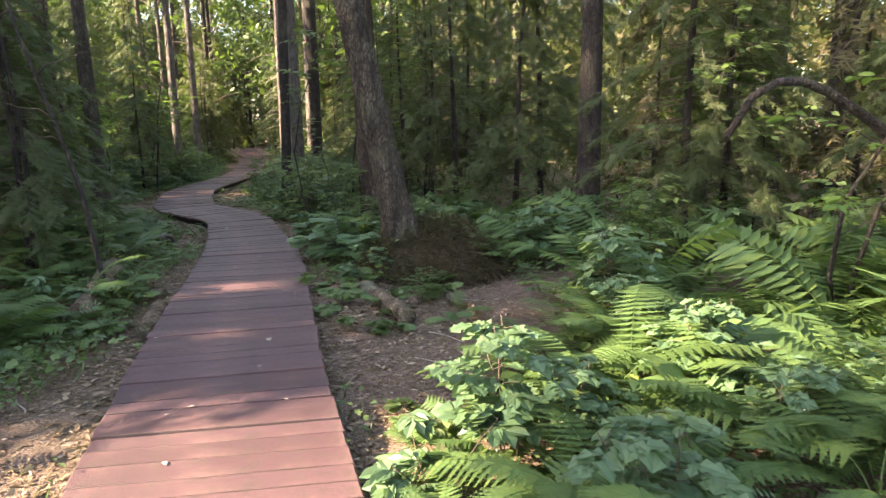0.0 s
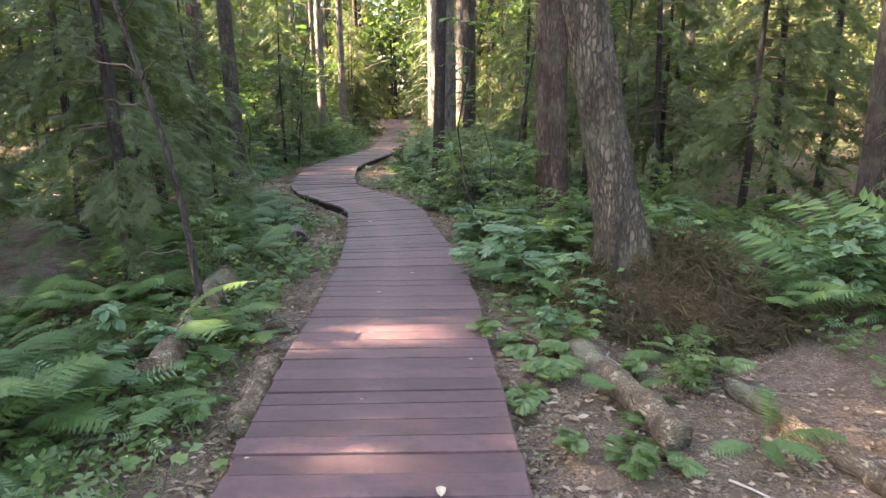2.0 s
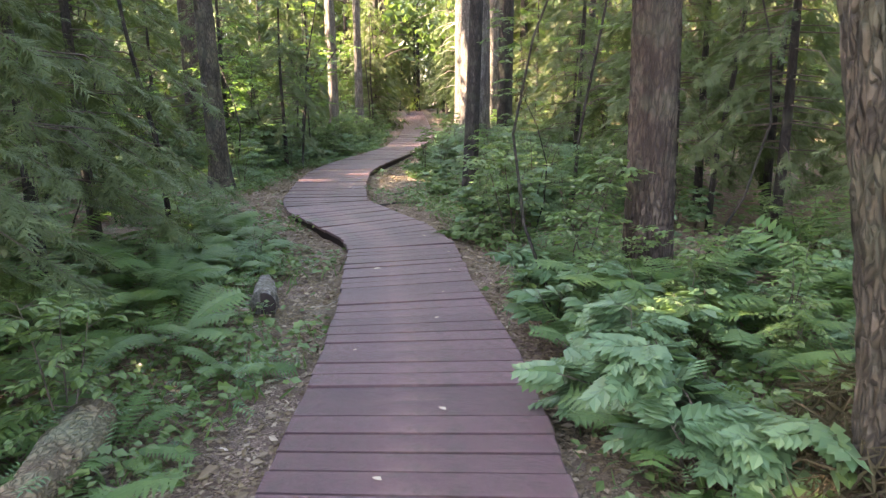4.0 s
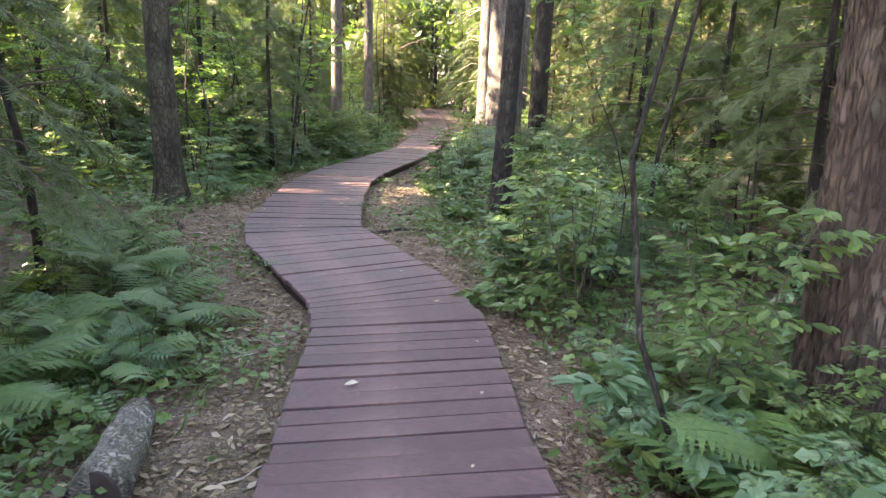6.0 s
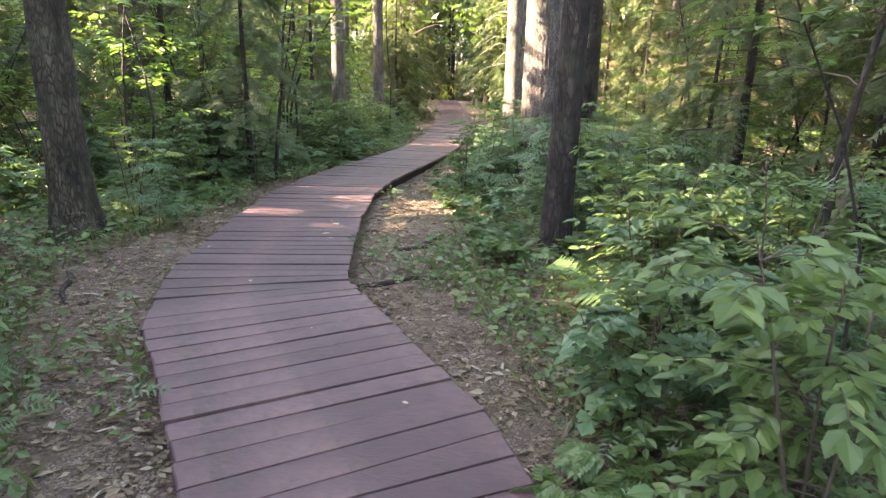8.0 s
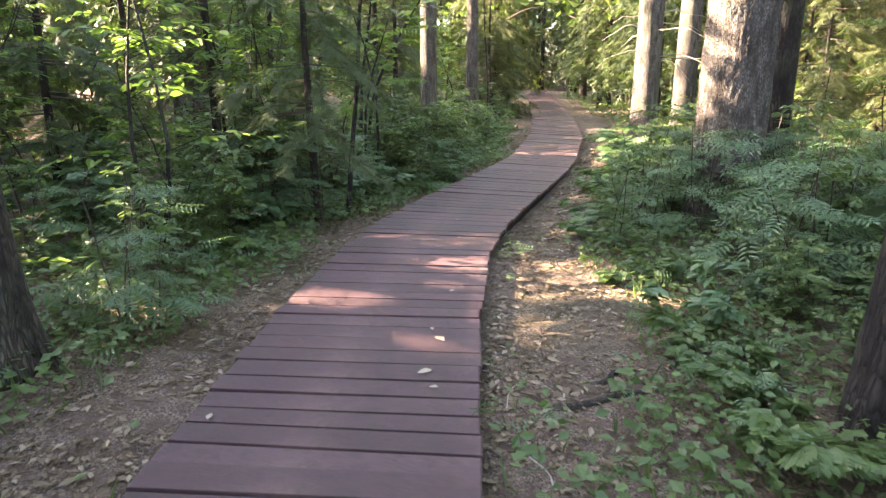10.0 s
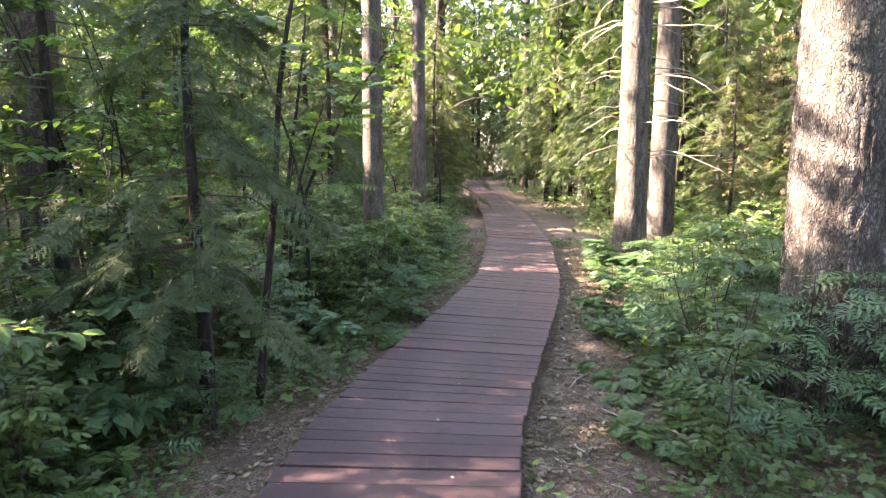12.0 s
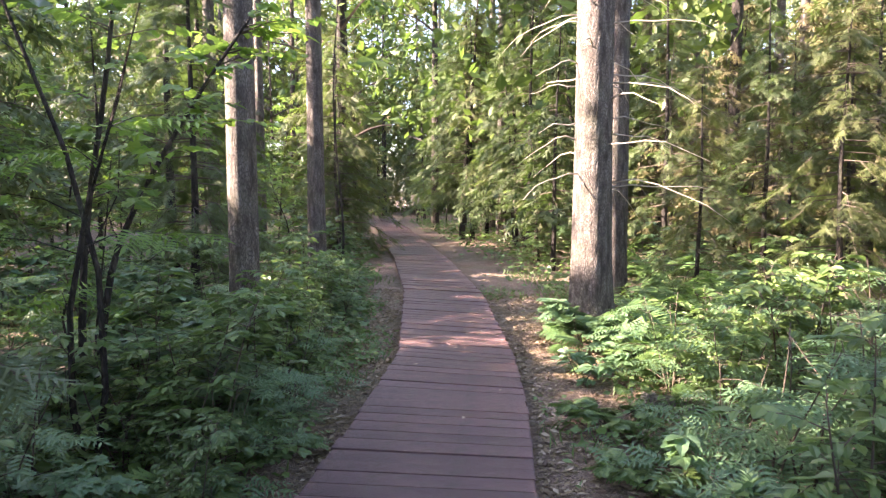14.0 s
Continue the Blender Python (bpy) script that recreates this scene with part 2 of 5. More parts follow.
def sprig(strands, width):
    """A spruce spray: thin needled twigs that fan out and hang."""
    v, f = [], []
    for i in range(strands):
        a = radians(-58 + 116 * i / (strands - 1)) if strands > 1 else 0
        n = 1.0 - 0.28 * abs(a) + 0.12 * ((i * 7) % 3 - 1)
        x = 0.16 * (i % 3)
        k = len(v)
        px, py = -math.sin(a) * width, math.cos(a) * width
        v += [(x - px, -py, 0.0), (x + n * math.cos(a) * 0.9, n * math.sin(a) * 0.75, -0.10 - 0.12 * (i % 2)), (x + px, py, 0.0)]
        f.append((k, k + 1, k + 2))
    return np.array(v, float), f


def spray(pairs, width):
    """A needled twig: a thin axis with short fine side twigs that droop a little."""
    v, f = [], []
    rows = [(0.0, 0.0, 1.0, width * 0.7)] + [(0.08 + 0.84 * (i + 0.4 * (k > 0)) / pairs, k * radians(52 - 14 * i / pairs + 9 * ((i * 5 + k) % 3 - 1)), 0.46 * (1 - 0.55 * i / pairs) * (0.75 + 0.17 * ((i * 7 + 3 * k) % 4)), width) for i in range(pairs) for k in (-1, 1)]
    for x, a, n, w in rows:
        k = len(v)
        px, py = -math.sin(a) * w, math.cos(a) * w
        v += [(x - px, -py, -0.12 * x), (x + n * math.cos(a), n * math.sin(a), -0.12 * x - 0.22 * n), (x + px, py, -0.12 * x)]
        f.append((k, k + 1, k + 2))
    return np.array(v, float), f


def jagged():
    """A deeply cut leaf: broad overlapping lobes along the midrib."""
    p, d, w = [], [], []
    for i in range(5):
        for k in (-1, 1):
            p.append((0.08 + 0.17 * i, 0, 0))
            d.append((0.75, 0.8 * k, -0.12))
            w.append(0.46 - 0.05 * abs(i - 1))
    p.append((0.66, 0, 0)), d.append((1, 0, -0.25)), w.append(0.36)
    return scatter(DIAMOND, p, d, [(0, 0, 1)] * len(p), w)


JAGGED = jagged()
COMPOUND, SPRIG, SPRIG_FAR = compound(), spray(7, 0.023), spray(3, 0.06)


# ---- plan ----
def edge_left(y):
    return np.interp(y, [-6, 0, 2.6, 4.6, 6.6, 8.7, 9.72, 10.93, 11.4, 12.05, 12.55, 13.3, 14.5, 15.7, 17.4, 19.3, 21, 22.3, 26.3, 31, 44.7, 57, 75],
                     [0.6, -0.9, -1.60, -2.16, -2.62, -3.12, -3.46, -3.90, -4.2, -4.81, -5.35, -5.8, -6.28, -6.72, -7.15, -7.3, -7.33, -7.40, -8.22, -9.5, -13.6, -17, -22])


def edge_right(y):
    return np.interp(y, [-6, 0, 2.6, 4.2, 6.15, 7.45, 8.7, 9.6, 10.45, 11.6, 12.3, 13.0, 13.7, 15.1, 16.0, 17.5, 19, 21.5, 22.7, 26.5, 31.5, 45, 58, 75],
                     [2.0, 0.32, -0.37, -0.81, -1.27, -1.57, -1.95, -2.32, -2.6, -3.03, -3.5, -4.12, -4.72, -5.28, -5.56, -5.98, -6.1, -6.25, -6.42, -7.1, -8.3, -12.3, -16.1, -20.8])


def off_deck(x, y):
    """Metres from the deck's edge, under nothing on it; and its side (-1 left, 1 right)."""
    l, r = edge_left(y) - x, x - edge_right(y)
    return np.maximum(l, r) * 0.92, np.where(l > r, -1, 1)


def soil(x, y):
    x, y = np.asarray(x, float), np.asarray(y, float)
    d = np.maximum(off_deck(x, y)[0], 0)
    z = -0.125 + 0.025 * np.sin(1.7 * x + 0.6 * y) * np.sin(1.1 * y - 0.5 * x) + 0.012 * np.sin(5.1 * x + 2) * np.sin(4.3 * y)
    z = z + np.minimum(d, 12) / 12 * 0.22 * (0.5 + np.sin(0.31 * x + 1.0) * np.cos(0.27 * y))
    z = z + 0.50 * np.exp(-(((x + 0.12) / 0.66) ** 4 + ((y - 7.55) / 0.58) ** 4))
    return z + 0.10 * np.exp(-(((x + 7.0) / 0.7) ** 2 + ((y - 13.9) / 0.7) ** 2))


def build_ground():
    xs = np.concatenate([[-900, -300, -120, -70], np.arange(-45, -15, 1.0), np.arange(-15, 6, 0.16), np.arange(6, 34, 1.0), [70, 120, 300, 900]])
    ys = np.concatenate([[-900, -300, -120, -60], np.arange(-30, -1, 1.0), np.arange(-1, 34, 0.16), np.arange(34, 84, 1.0), [120, 300, 900]])
    X, Y = np.meshgrid(xs, ys)
    Z = soil(X, Y)
    near = (X > -15) & (X < 6) & (Y > -1) & (Y < 34)
    Z = Z + near * rng.normal(size=X.shape) * 0.008
    Z = np.where((np.abs(X) > 60) | (Y > 90) | (Y < -40), -0.1, Z)
    w = len(xs)
    f = [(j * w + i, j * w + i + 1, (j + 1) * w + i + 1, (j + 1) * w + i) for j in range(len(ys) - 1) for i in range(w - 1)]
    ob = part("ground", to_mesh("ground", np.stack([X, Y, Z], -1), f, SOIL, True))
    tagged(ob, "brown forest floor of needles, bare soil and moss", "forest floor", kind="structure")


build_ground()

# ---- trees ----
# lit places, and the width of the hole cut through crowns towards the sun
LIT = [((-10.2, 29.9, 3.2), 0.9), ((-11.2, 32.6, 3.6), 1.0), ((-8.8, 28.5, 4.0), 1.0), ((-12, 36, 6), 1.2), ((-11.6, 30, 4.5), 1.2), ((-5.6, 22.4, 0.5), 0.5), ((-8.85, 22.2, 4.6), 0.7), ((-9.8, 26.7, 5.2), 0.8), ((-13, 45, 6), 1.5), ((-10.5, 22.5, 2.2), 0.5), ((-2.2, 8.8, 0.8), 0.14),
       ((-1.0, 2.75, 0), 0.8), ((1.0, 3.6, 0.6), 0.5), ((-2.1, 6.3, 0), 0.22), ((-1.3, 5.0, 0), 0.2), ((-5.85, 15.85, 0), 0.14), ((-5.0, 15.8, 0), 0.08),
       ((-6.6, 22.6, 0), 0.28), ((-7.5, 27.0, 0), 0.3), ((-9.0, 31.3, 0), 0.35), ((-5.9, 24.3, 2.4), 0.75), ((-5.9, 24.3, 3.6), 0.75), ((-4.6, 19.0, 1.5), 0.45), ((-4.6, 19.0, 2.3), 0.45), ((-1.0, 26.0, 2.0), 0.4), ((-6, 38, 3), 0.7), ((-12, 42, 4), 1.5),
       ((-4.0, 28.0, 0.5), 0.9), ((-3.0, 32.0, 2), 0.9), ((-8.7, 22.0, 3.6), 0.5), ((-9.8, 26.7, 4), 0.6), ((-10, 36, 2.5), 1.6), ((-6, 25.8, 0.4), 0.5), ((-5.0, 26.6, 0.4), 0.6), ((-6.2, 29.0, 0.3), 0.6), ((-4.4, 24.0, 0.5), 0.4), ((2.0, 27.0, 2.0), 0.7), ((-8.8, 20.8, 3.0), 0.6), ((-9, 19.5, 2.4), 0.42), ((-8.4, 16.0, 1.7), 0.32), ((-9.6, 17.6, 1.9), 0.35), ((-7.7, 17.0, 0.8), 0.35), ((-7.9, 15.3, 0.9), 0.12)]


# small holes cut through the crowns so that sun dapples the undergrowth
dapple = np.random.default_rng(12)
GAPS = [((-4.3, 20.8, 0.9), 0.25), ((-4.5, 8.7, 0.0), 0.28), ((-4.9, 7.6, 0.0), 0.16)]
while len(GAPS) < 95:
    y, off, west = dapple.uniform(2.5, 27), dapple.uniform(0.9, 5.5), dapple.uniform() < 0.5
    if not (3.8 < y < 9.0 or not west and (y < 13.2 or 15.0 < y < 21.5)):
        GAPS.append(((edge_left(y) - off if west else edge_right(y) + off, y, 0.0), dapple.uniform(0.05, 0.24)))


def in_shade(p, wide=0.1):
    """False for points in the holes cut through the crowns to let sun in."""
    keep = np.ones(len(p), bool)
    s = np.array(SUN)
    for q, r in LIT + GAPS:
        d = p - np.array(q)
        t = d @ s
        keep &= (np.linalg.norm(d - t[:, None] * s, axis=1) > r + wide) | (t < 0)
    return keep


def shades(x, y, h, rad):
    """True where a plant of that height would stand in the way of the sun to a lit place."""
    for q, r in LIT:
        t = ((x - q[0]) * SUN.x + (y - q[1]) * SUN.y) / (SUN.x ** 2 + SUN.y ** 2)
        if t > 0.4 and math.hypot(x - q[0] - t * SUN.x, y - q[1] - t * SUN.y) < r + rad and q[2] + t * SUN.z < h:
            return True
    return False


def trunk_mesh(d, h, lean=(0, 0), sides=10, rings=14, mat=BARK_GREY, flare=0.5, ridge=0.0, top=0.35, bend=0.0, low=0.0):
    cut = 5.2 if ridge else min(1.2, h * 0.2)
    z = np.concatenate([np.linspace(0, cut, rings if ridge else max(3, rings // 3), endpoint=False), np.linspace(cut, h, 12 if ridge else rings)]) - 0.25
    r = d / 2 * (1 - (1 - top) * np.clip(z / h, 0, 1)) * (1 + flare * np.exp(-np.clip(z, 0, 9) / 0.28))
    a = np.arange(sides) * 2 * np.pi / sides
    ph = rng.uniform(0, 6.28, 6)
    root = 1 + 0.22 * flare * np.exp(-np.clip(z, 0, 9) / 0.35)[:, None] * (np.sin(5 * a + ph[0]) + 0.5 * np.sin(3 * a + ph[1]))[None]
    wob = 1 + 0.03 * np.sin(2 * a[None] + z[:, None] * 1.3 + ph[2])
    R = r[:, None] * root * wob
    if ridge:
        k = 34
        R = R + ridge * (np.abs(np.sin(k * a[None] / 2 + 1.2 * np.sin(z[:, None] * 5 + 2 * a[None] + ph[3]) + 0.9 * np.sin(z[:, None] * 13 + 5 * a[None]))) - 0.6) * (0.7 + 0.55 * np.sin(z[:, None] * 31 + 6 * a[None] + 2 * np.sin(9 * a[None] + z[:, None] * 3) + ph[5]))
    cx = lean[0] * z + bend * np.sin(z / h * 7 + ph[4]) * np.clip(z, 0, 1)
    cy = lean[1] * z + bend * np.cos(z / h * 6 + ph[4]) * np.clip(z, 0, 1)
    v = np.stack([cx[:, None] + R * np.cos(a), cy[:, None] + R * np.sin(a), np.broadcast_to(z[:, None], R.shape)], -1)
    n = len(z)
    f = [(i * sides + j, i * sides + (j + 1) % sides, (i + 1) * sides + (j + 1) % sides, (i + 1) * sides + j) for i in range(n - 1) for j in range(sides)]
    return to_mesh("trunk", v, f, mat, True)


def crown_mesh(x, y, low, high, radius, count, size, lean=(0, 0), mat=CANOPY):
    """Clumps of leaves round the upper trunk."""
    k = max(6, count // 26)
    cz = rng.uniform(low, high, k)
    cr = radius * np.sqrt(rng.uniform(0.03, 1, k)) * (1.05 - 0.6 * (cz - low) / (high - low))
    ca = rng.uniform(0, 6.28, k)
    c = np.stack([cr * np.cos(ca) + lean[0] * cz, cr * np.sin(ca) + lean[1] * cz, cz], 1)
    p = np.repeat(c, 26, 0) + rng.normal(size=(k * 26, 3)) * np.array([0.55, 0.55, 0.35])
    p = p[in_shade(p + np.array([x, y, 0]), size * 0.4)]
    return to_mesh("crown", *scatter(DIAMOND, p, unit(len(p)), unit(len(p)), rng.uniform(0.7, 1.3, len(p)) * size), mat)


def limbs(h, low, radius, lean, n=9):
    out = []
    for i in range(n):
        z = rng.uniform(low - 1.5, h * 0.85)
        a = rng.uniform(0, 6.28)
        r = radius * rng.uniform(0.5, 0.9)
        s = np.linspace(0, 1, 5)
        out.append(tube(np.stack([lean[0] * z + s * r * np.cos(a), lean[1] * z + s * r * np.sin(a), z + s * (2 - s) * 0.7], 1), 0.05 * (1 - 0.8 * s) + 0.006, 4, False))
    return join(*out)


def tall_tree(name, label, x, y, d, h=17.0, lean=(0, 0), mat=BARK_GREY, fine=False, ridge=0.0, low=7.5, radius=3.0, count=300, flare=0.5, category="tree", group="", leaf=0.42):
    ob = new(name)
    ob.location = (x, y, float(soil(x, y)))
    part("trunk", trunk_mesh(d, h, lean, 96 if fine else 12, 130 if fine else 14, mat, flare, ridge), ob)
    part("limbwork", to_mesh("limbwork", *limbs(h, low, radius, lean), TWIG), ob, kind="stuff")
    part("crown", crown_mesh(x, y, low, h + 1, radius, count, leaf, lean), ob, kind="stuff")
    return tagged(ob, label, category, group)


STANDING = []   # trunks already standing


def hero(*a, **k):
    STANDING.append((a[2], a[3]))
    return tall_tree(*a, **k)


hero("leaning_tree", "thick leaning tree with furrowed grey-brown bark on a root mound", -0.43, 7.35, 0.335, lean=(-0.20, 0.0), fine=True, ridge=0.024, low=8, flare=0.3)
hero("pine_tree", "thick pine with red-brown plated bark among saplings", -1.10, 10.8, 0.40, mat=BARK_PINE, fine=True, ridge=0.026, lean=(-0.03, 0), low=9, flare=0.1)
hero("aspen_tree", "grey smooth-barked tree with flared mossy roots", -7.2, 14.0, 0.29, mat=BARK_GREY, lean=(-0.02, 0), fine=True, ridge=0.003, flare=0.55)
hero("dark_tree", "dark rough-barked tree beside the dirt shoulder", -3.55, 15.2, 0.225, mat=BARK_DARK, fine=True, ridge=0.006, lean=(0.03, 0.0), low=7, flare=0.25)
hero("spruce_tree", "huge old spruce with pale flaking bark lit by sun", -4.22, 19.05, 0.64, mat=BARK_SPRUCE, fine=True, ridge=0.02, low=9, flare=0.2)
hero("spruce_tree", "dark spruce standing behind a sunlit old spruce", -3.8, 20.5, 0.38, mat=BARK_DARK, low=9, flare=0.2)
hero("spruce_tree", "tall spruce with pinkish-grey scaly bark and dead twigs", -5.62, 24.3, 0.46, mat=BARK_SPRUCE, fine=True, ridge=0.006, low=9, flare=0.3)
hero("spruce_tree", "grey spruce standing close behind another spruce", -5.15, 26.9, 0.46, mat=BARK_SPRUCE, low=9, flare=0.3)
# pines in pale spruce bark, its colour standing in for sun on the trunks
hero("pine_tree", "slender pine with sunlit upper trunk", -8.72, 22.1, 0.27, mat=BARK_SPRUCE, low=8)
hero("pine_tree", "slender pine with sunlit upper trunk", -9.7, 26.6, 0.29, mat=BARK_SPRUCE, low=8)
hero("pine_tree", "dark thick pine deep among undergrowth", -11.3, 19.6, 0.5, mat=BARK_PINE, low=8)
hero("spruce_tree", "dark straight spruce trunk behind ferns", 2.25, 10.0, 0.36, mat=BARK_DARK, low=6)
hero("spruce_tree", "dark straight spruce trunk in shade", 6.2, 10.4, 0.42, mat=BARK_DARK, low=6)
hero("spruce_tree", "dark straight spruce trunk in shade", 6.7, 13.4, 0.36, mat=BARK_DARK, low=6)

for x, y in [(-11.9, 34.8), (-7.6, 37.6), (-13.7, 40.8), (-6.3, 36.3), (-15.6, 47.0), (-5.0, 33.6), (-11.2, 46.2), (-17.2, 60.5), (-15.4, 63.0), (-18.8, 65.0), (-13.6, 62.0), (-8.2, 41.2), (-3.6, 35.0), (-2.2, 31.8)]:
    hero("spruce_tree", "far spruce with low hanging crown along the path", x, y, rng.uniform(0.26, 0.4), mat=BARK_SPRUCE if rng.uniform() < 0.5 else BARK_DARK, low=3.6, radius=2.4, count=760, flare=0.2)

for x, y, d in [(-0.8, 33.5, 0.26), (0.6, 36.0, 0.3), (1.6, 32.2, 0.22), (2.8, 35.4, 0.3), (-1.6, 38.6, 0.3), (3.4, 30.4, 0.24), (0.2, 41.0, 0.34), (4.6, 33.8, 0.28), (-12.4, 28.4, 0.26), (-12.9, 31.6, 0.24)] :
    hero("spruce_tree", "pale grey spruce trunk standing in the sunny wood", x, y, d, mat=BARK_SPRUCE, low=8, count=80, flare=0.2)

# unseen trees added on the sun side to keep stray sun off the path
for x, y in [(-20.5, 13.2), (-18.3, 15.6), (-20.2, 10.8), (-22.4, 17.4)]:
    hero("spruce_tree", "dense old spruce deep in the shady wood", x, y, 0.34, h=13.0, mat=BARK_DARK, low=4.2, radius=3.2, count=1500, flare=0.2, leaf=0.62)

# the wood round about
for i in range(2600):
    x, y = rng.uniform(-44, 26), rng.uniform(-14, 78)
    d = float(off_deck(x, y)[0])
    near = y < 26 and -14 < x < 7
    if d < (4.5 if near else 2.2) or any((x - a) ** 2 + (y - b) ** 2 < 5.0 for a, b in STANDING):
        continue
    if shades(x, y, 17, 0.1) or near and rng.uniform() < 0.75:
        continue
    STANDING.append((x, y))
    if len(STANDING) > 176:
        break
# crowns far out on the sun side are thickened and lowered to block sun
for x, y in STANDING[42:]:
    kind = rng.integers(0, 3)
    tall_tree(("pine_tree", "spruce_tree", "birch_tree")[kind], ("pine trunk with reddish bark deep in the wood", "grey spruce trunk deep in the wood", "pale grey tree trunk deep in the wood")[kind],
              x, y, rng.uniform(0.16, 0.38), rng.uniform(13, 19), tuple(rng.normal(size=2) * 0.012), (BARK_PINE, BARK_SPRUCE, BARK_GREY)[kind],
              low=3.2 if edge_left(y) - x > 12 else rng.uniform(5.5, 8), radius=3.0, count=1100 if edge_left(y) - x > 12 else 180, group="trees of the wood", leaf=0.62 if edge_left(y) - x > 12 else 0.42)


# ---- young spruces ----
def young_spruce(h, sprigs, shape, size, mat, dry=0.0, bare=0.25, reach=0.30):
    ob = new("young_spruce")
    part("trunk", trunk_mesh(0.018 * h + 0.01, h, sides=7, rings=8, mat=BARK_DARK, flare=0.2, top=0.1, bend=0.02), ob)
    woods, P, F, U = [], [], [], []
    z = bare
    while z < h - 0.1:
        for b in range(rng.integers(4, 7)):
            L = (reach * (h - z) * 0.8 + 0.18) * rng.uniform(0.65, 1.15)
            a = rng.uniform(0, 6.28)
            s = np.linspace(0, 1, 3)
            zz = z + rng.uniform(-0.06, 0.06) + L * (0.22 * s - 0.62 * s * s)
            pts = np.stack([s * L * np.cos(a), s * L * np.sin(a), zz], 1)
            woods.append(tube(pts, 0.010 * (1 - 0.8 * s) * (0.5 + L / 2), 3, False))
            n = max(3, int(sprigs * L))
            t = np.sqrt(rng.uniform(0.06, 1, n))
            base = np.stack([np.interp(t, s, pts[:, i]) for i in range(3)], 1)
            out = np.array([np.cos(a), np.sin(a), -0.35])
            side = np.array([-np.sin(a), np.cos(a), 0]) * np.where(rng.uniform(size=n) < 0.5, -1, 1)[:, None]
            P.append(base), F.append(out * 0.75 + side * rng.uniform(0.2, 1.1, n)[:, None] + rng.normal(size=(n, 3)) * 0.3 - np.array([0, 0, 0.35]) * rng.uniform(0, 1.6, n)[:, None])
            U.append(np.array([0, 0, 1.0]) + rng.normal(size=(n, 3)) * 0.35)
        z += rng.uniform(0.13, 0.22) * (0.7 + h / 9)
    part("branchwork", to_mesh("branchwork", *join(*woods), TWIG), ob, kind="stuff")
    P, F, U = np.concatenate(P), np.concatenate(F), np.concatenate(U)
    part("needles", to_mesh("needles", *scatter(shape, P, F, U, rng.uniform(0.7, 1.25, len(P)) * size), mat), ob, kind="stuff")
    return ob


def place(ob, x, y, s=1.0, turn=None, sink=0.02, label="", lean=0.0, sz=None):
    a = rng.uniform(0, 360) if turn is None else turn
    m = Matrix.LocRotScale((x, y, float(soil(x, y)) - sink), Euler((radians(rng.normal() * lean), radians(rng.normal() * lean), radians(a))), (s, s, sz or s))
    c = copy_thing(ob, m)
    return tagged(c, label)


def seat(ob, x, y, label, category, group):
    ob.location = (x, y, float(soil(x, y)) - 0.02)
    return tagged(ob, label, category, group)


SPRUCES = [seat(young_spruce(4.6, 58, SPRIG, 0.165, NEEDLE, bare=0.75, reach=0.235), -8.0, 17.75, "young spruce with drooping dark green boughs", "spruce tree", "young spruces"),
           seat(young_spruce(3.4, 36, SPRIG, 0.155, NEEDLE_LIGHT), -4.1, 26.0, "young spruce with yellowish-green fresh boughs", "spruce tree", "young spruces"),
           seat(young_spruce(6.0, 10, SPRIG_FAR, 0.36, NEEDLE, bare=1.3), -16.0, 30.0, "slender spruce with dark drooping boughs", "spruce tree", "young spruces"),
           seat(young_spruce(7.0, 9, SPRIG_FAR, 0.40, NEEDLE_LIGHT, bare=1.8, reach=0.24), -12.5, 38.0, "spruce with pale sunlit drooping boughs", "spruce tree", "young spruces"),
           seat(young_spruce(7.0, 30, SPRIG, 0.20, NEEDLE, bare=1.2, reach=0.27), 3.2, 8.6, "tall dark spruce with hanging boughs over ferns", "spruce tree", "young spruces"),
           seat(young_spruce(5.5, 10, SPRIG_FAR, 0.36, NEEDLE_DRY, bare=0.8, reach=0.22), -1.0, 31.0, "spruce with dry brownish lower boughs", "spruce tree", "young spruces")]
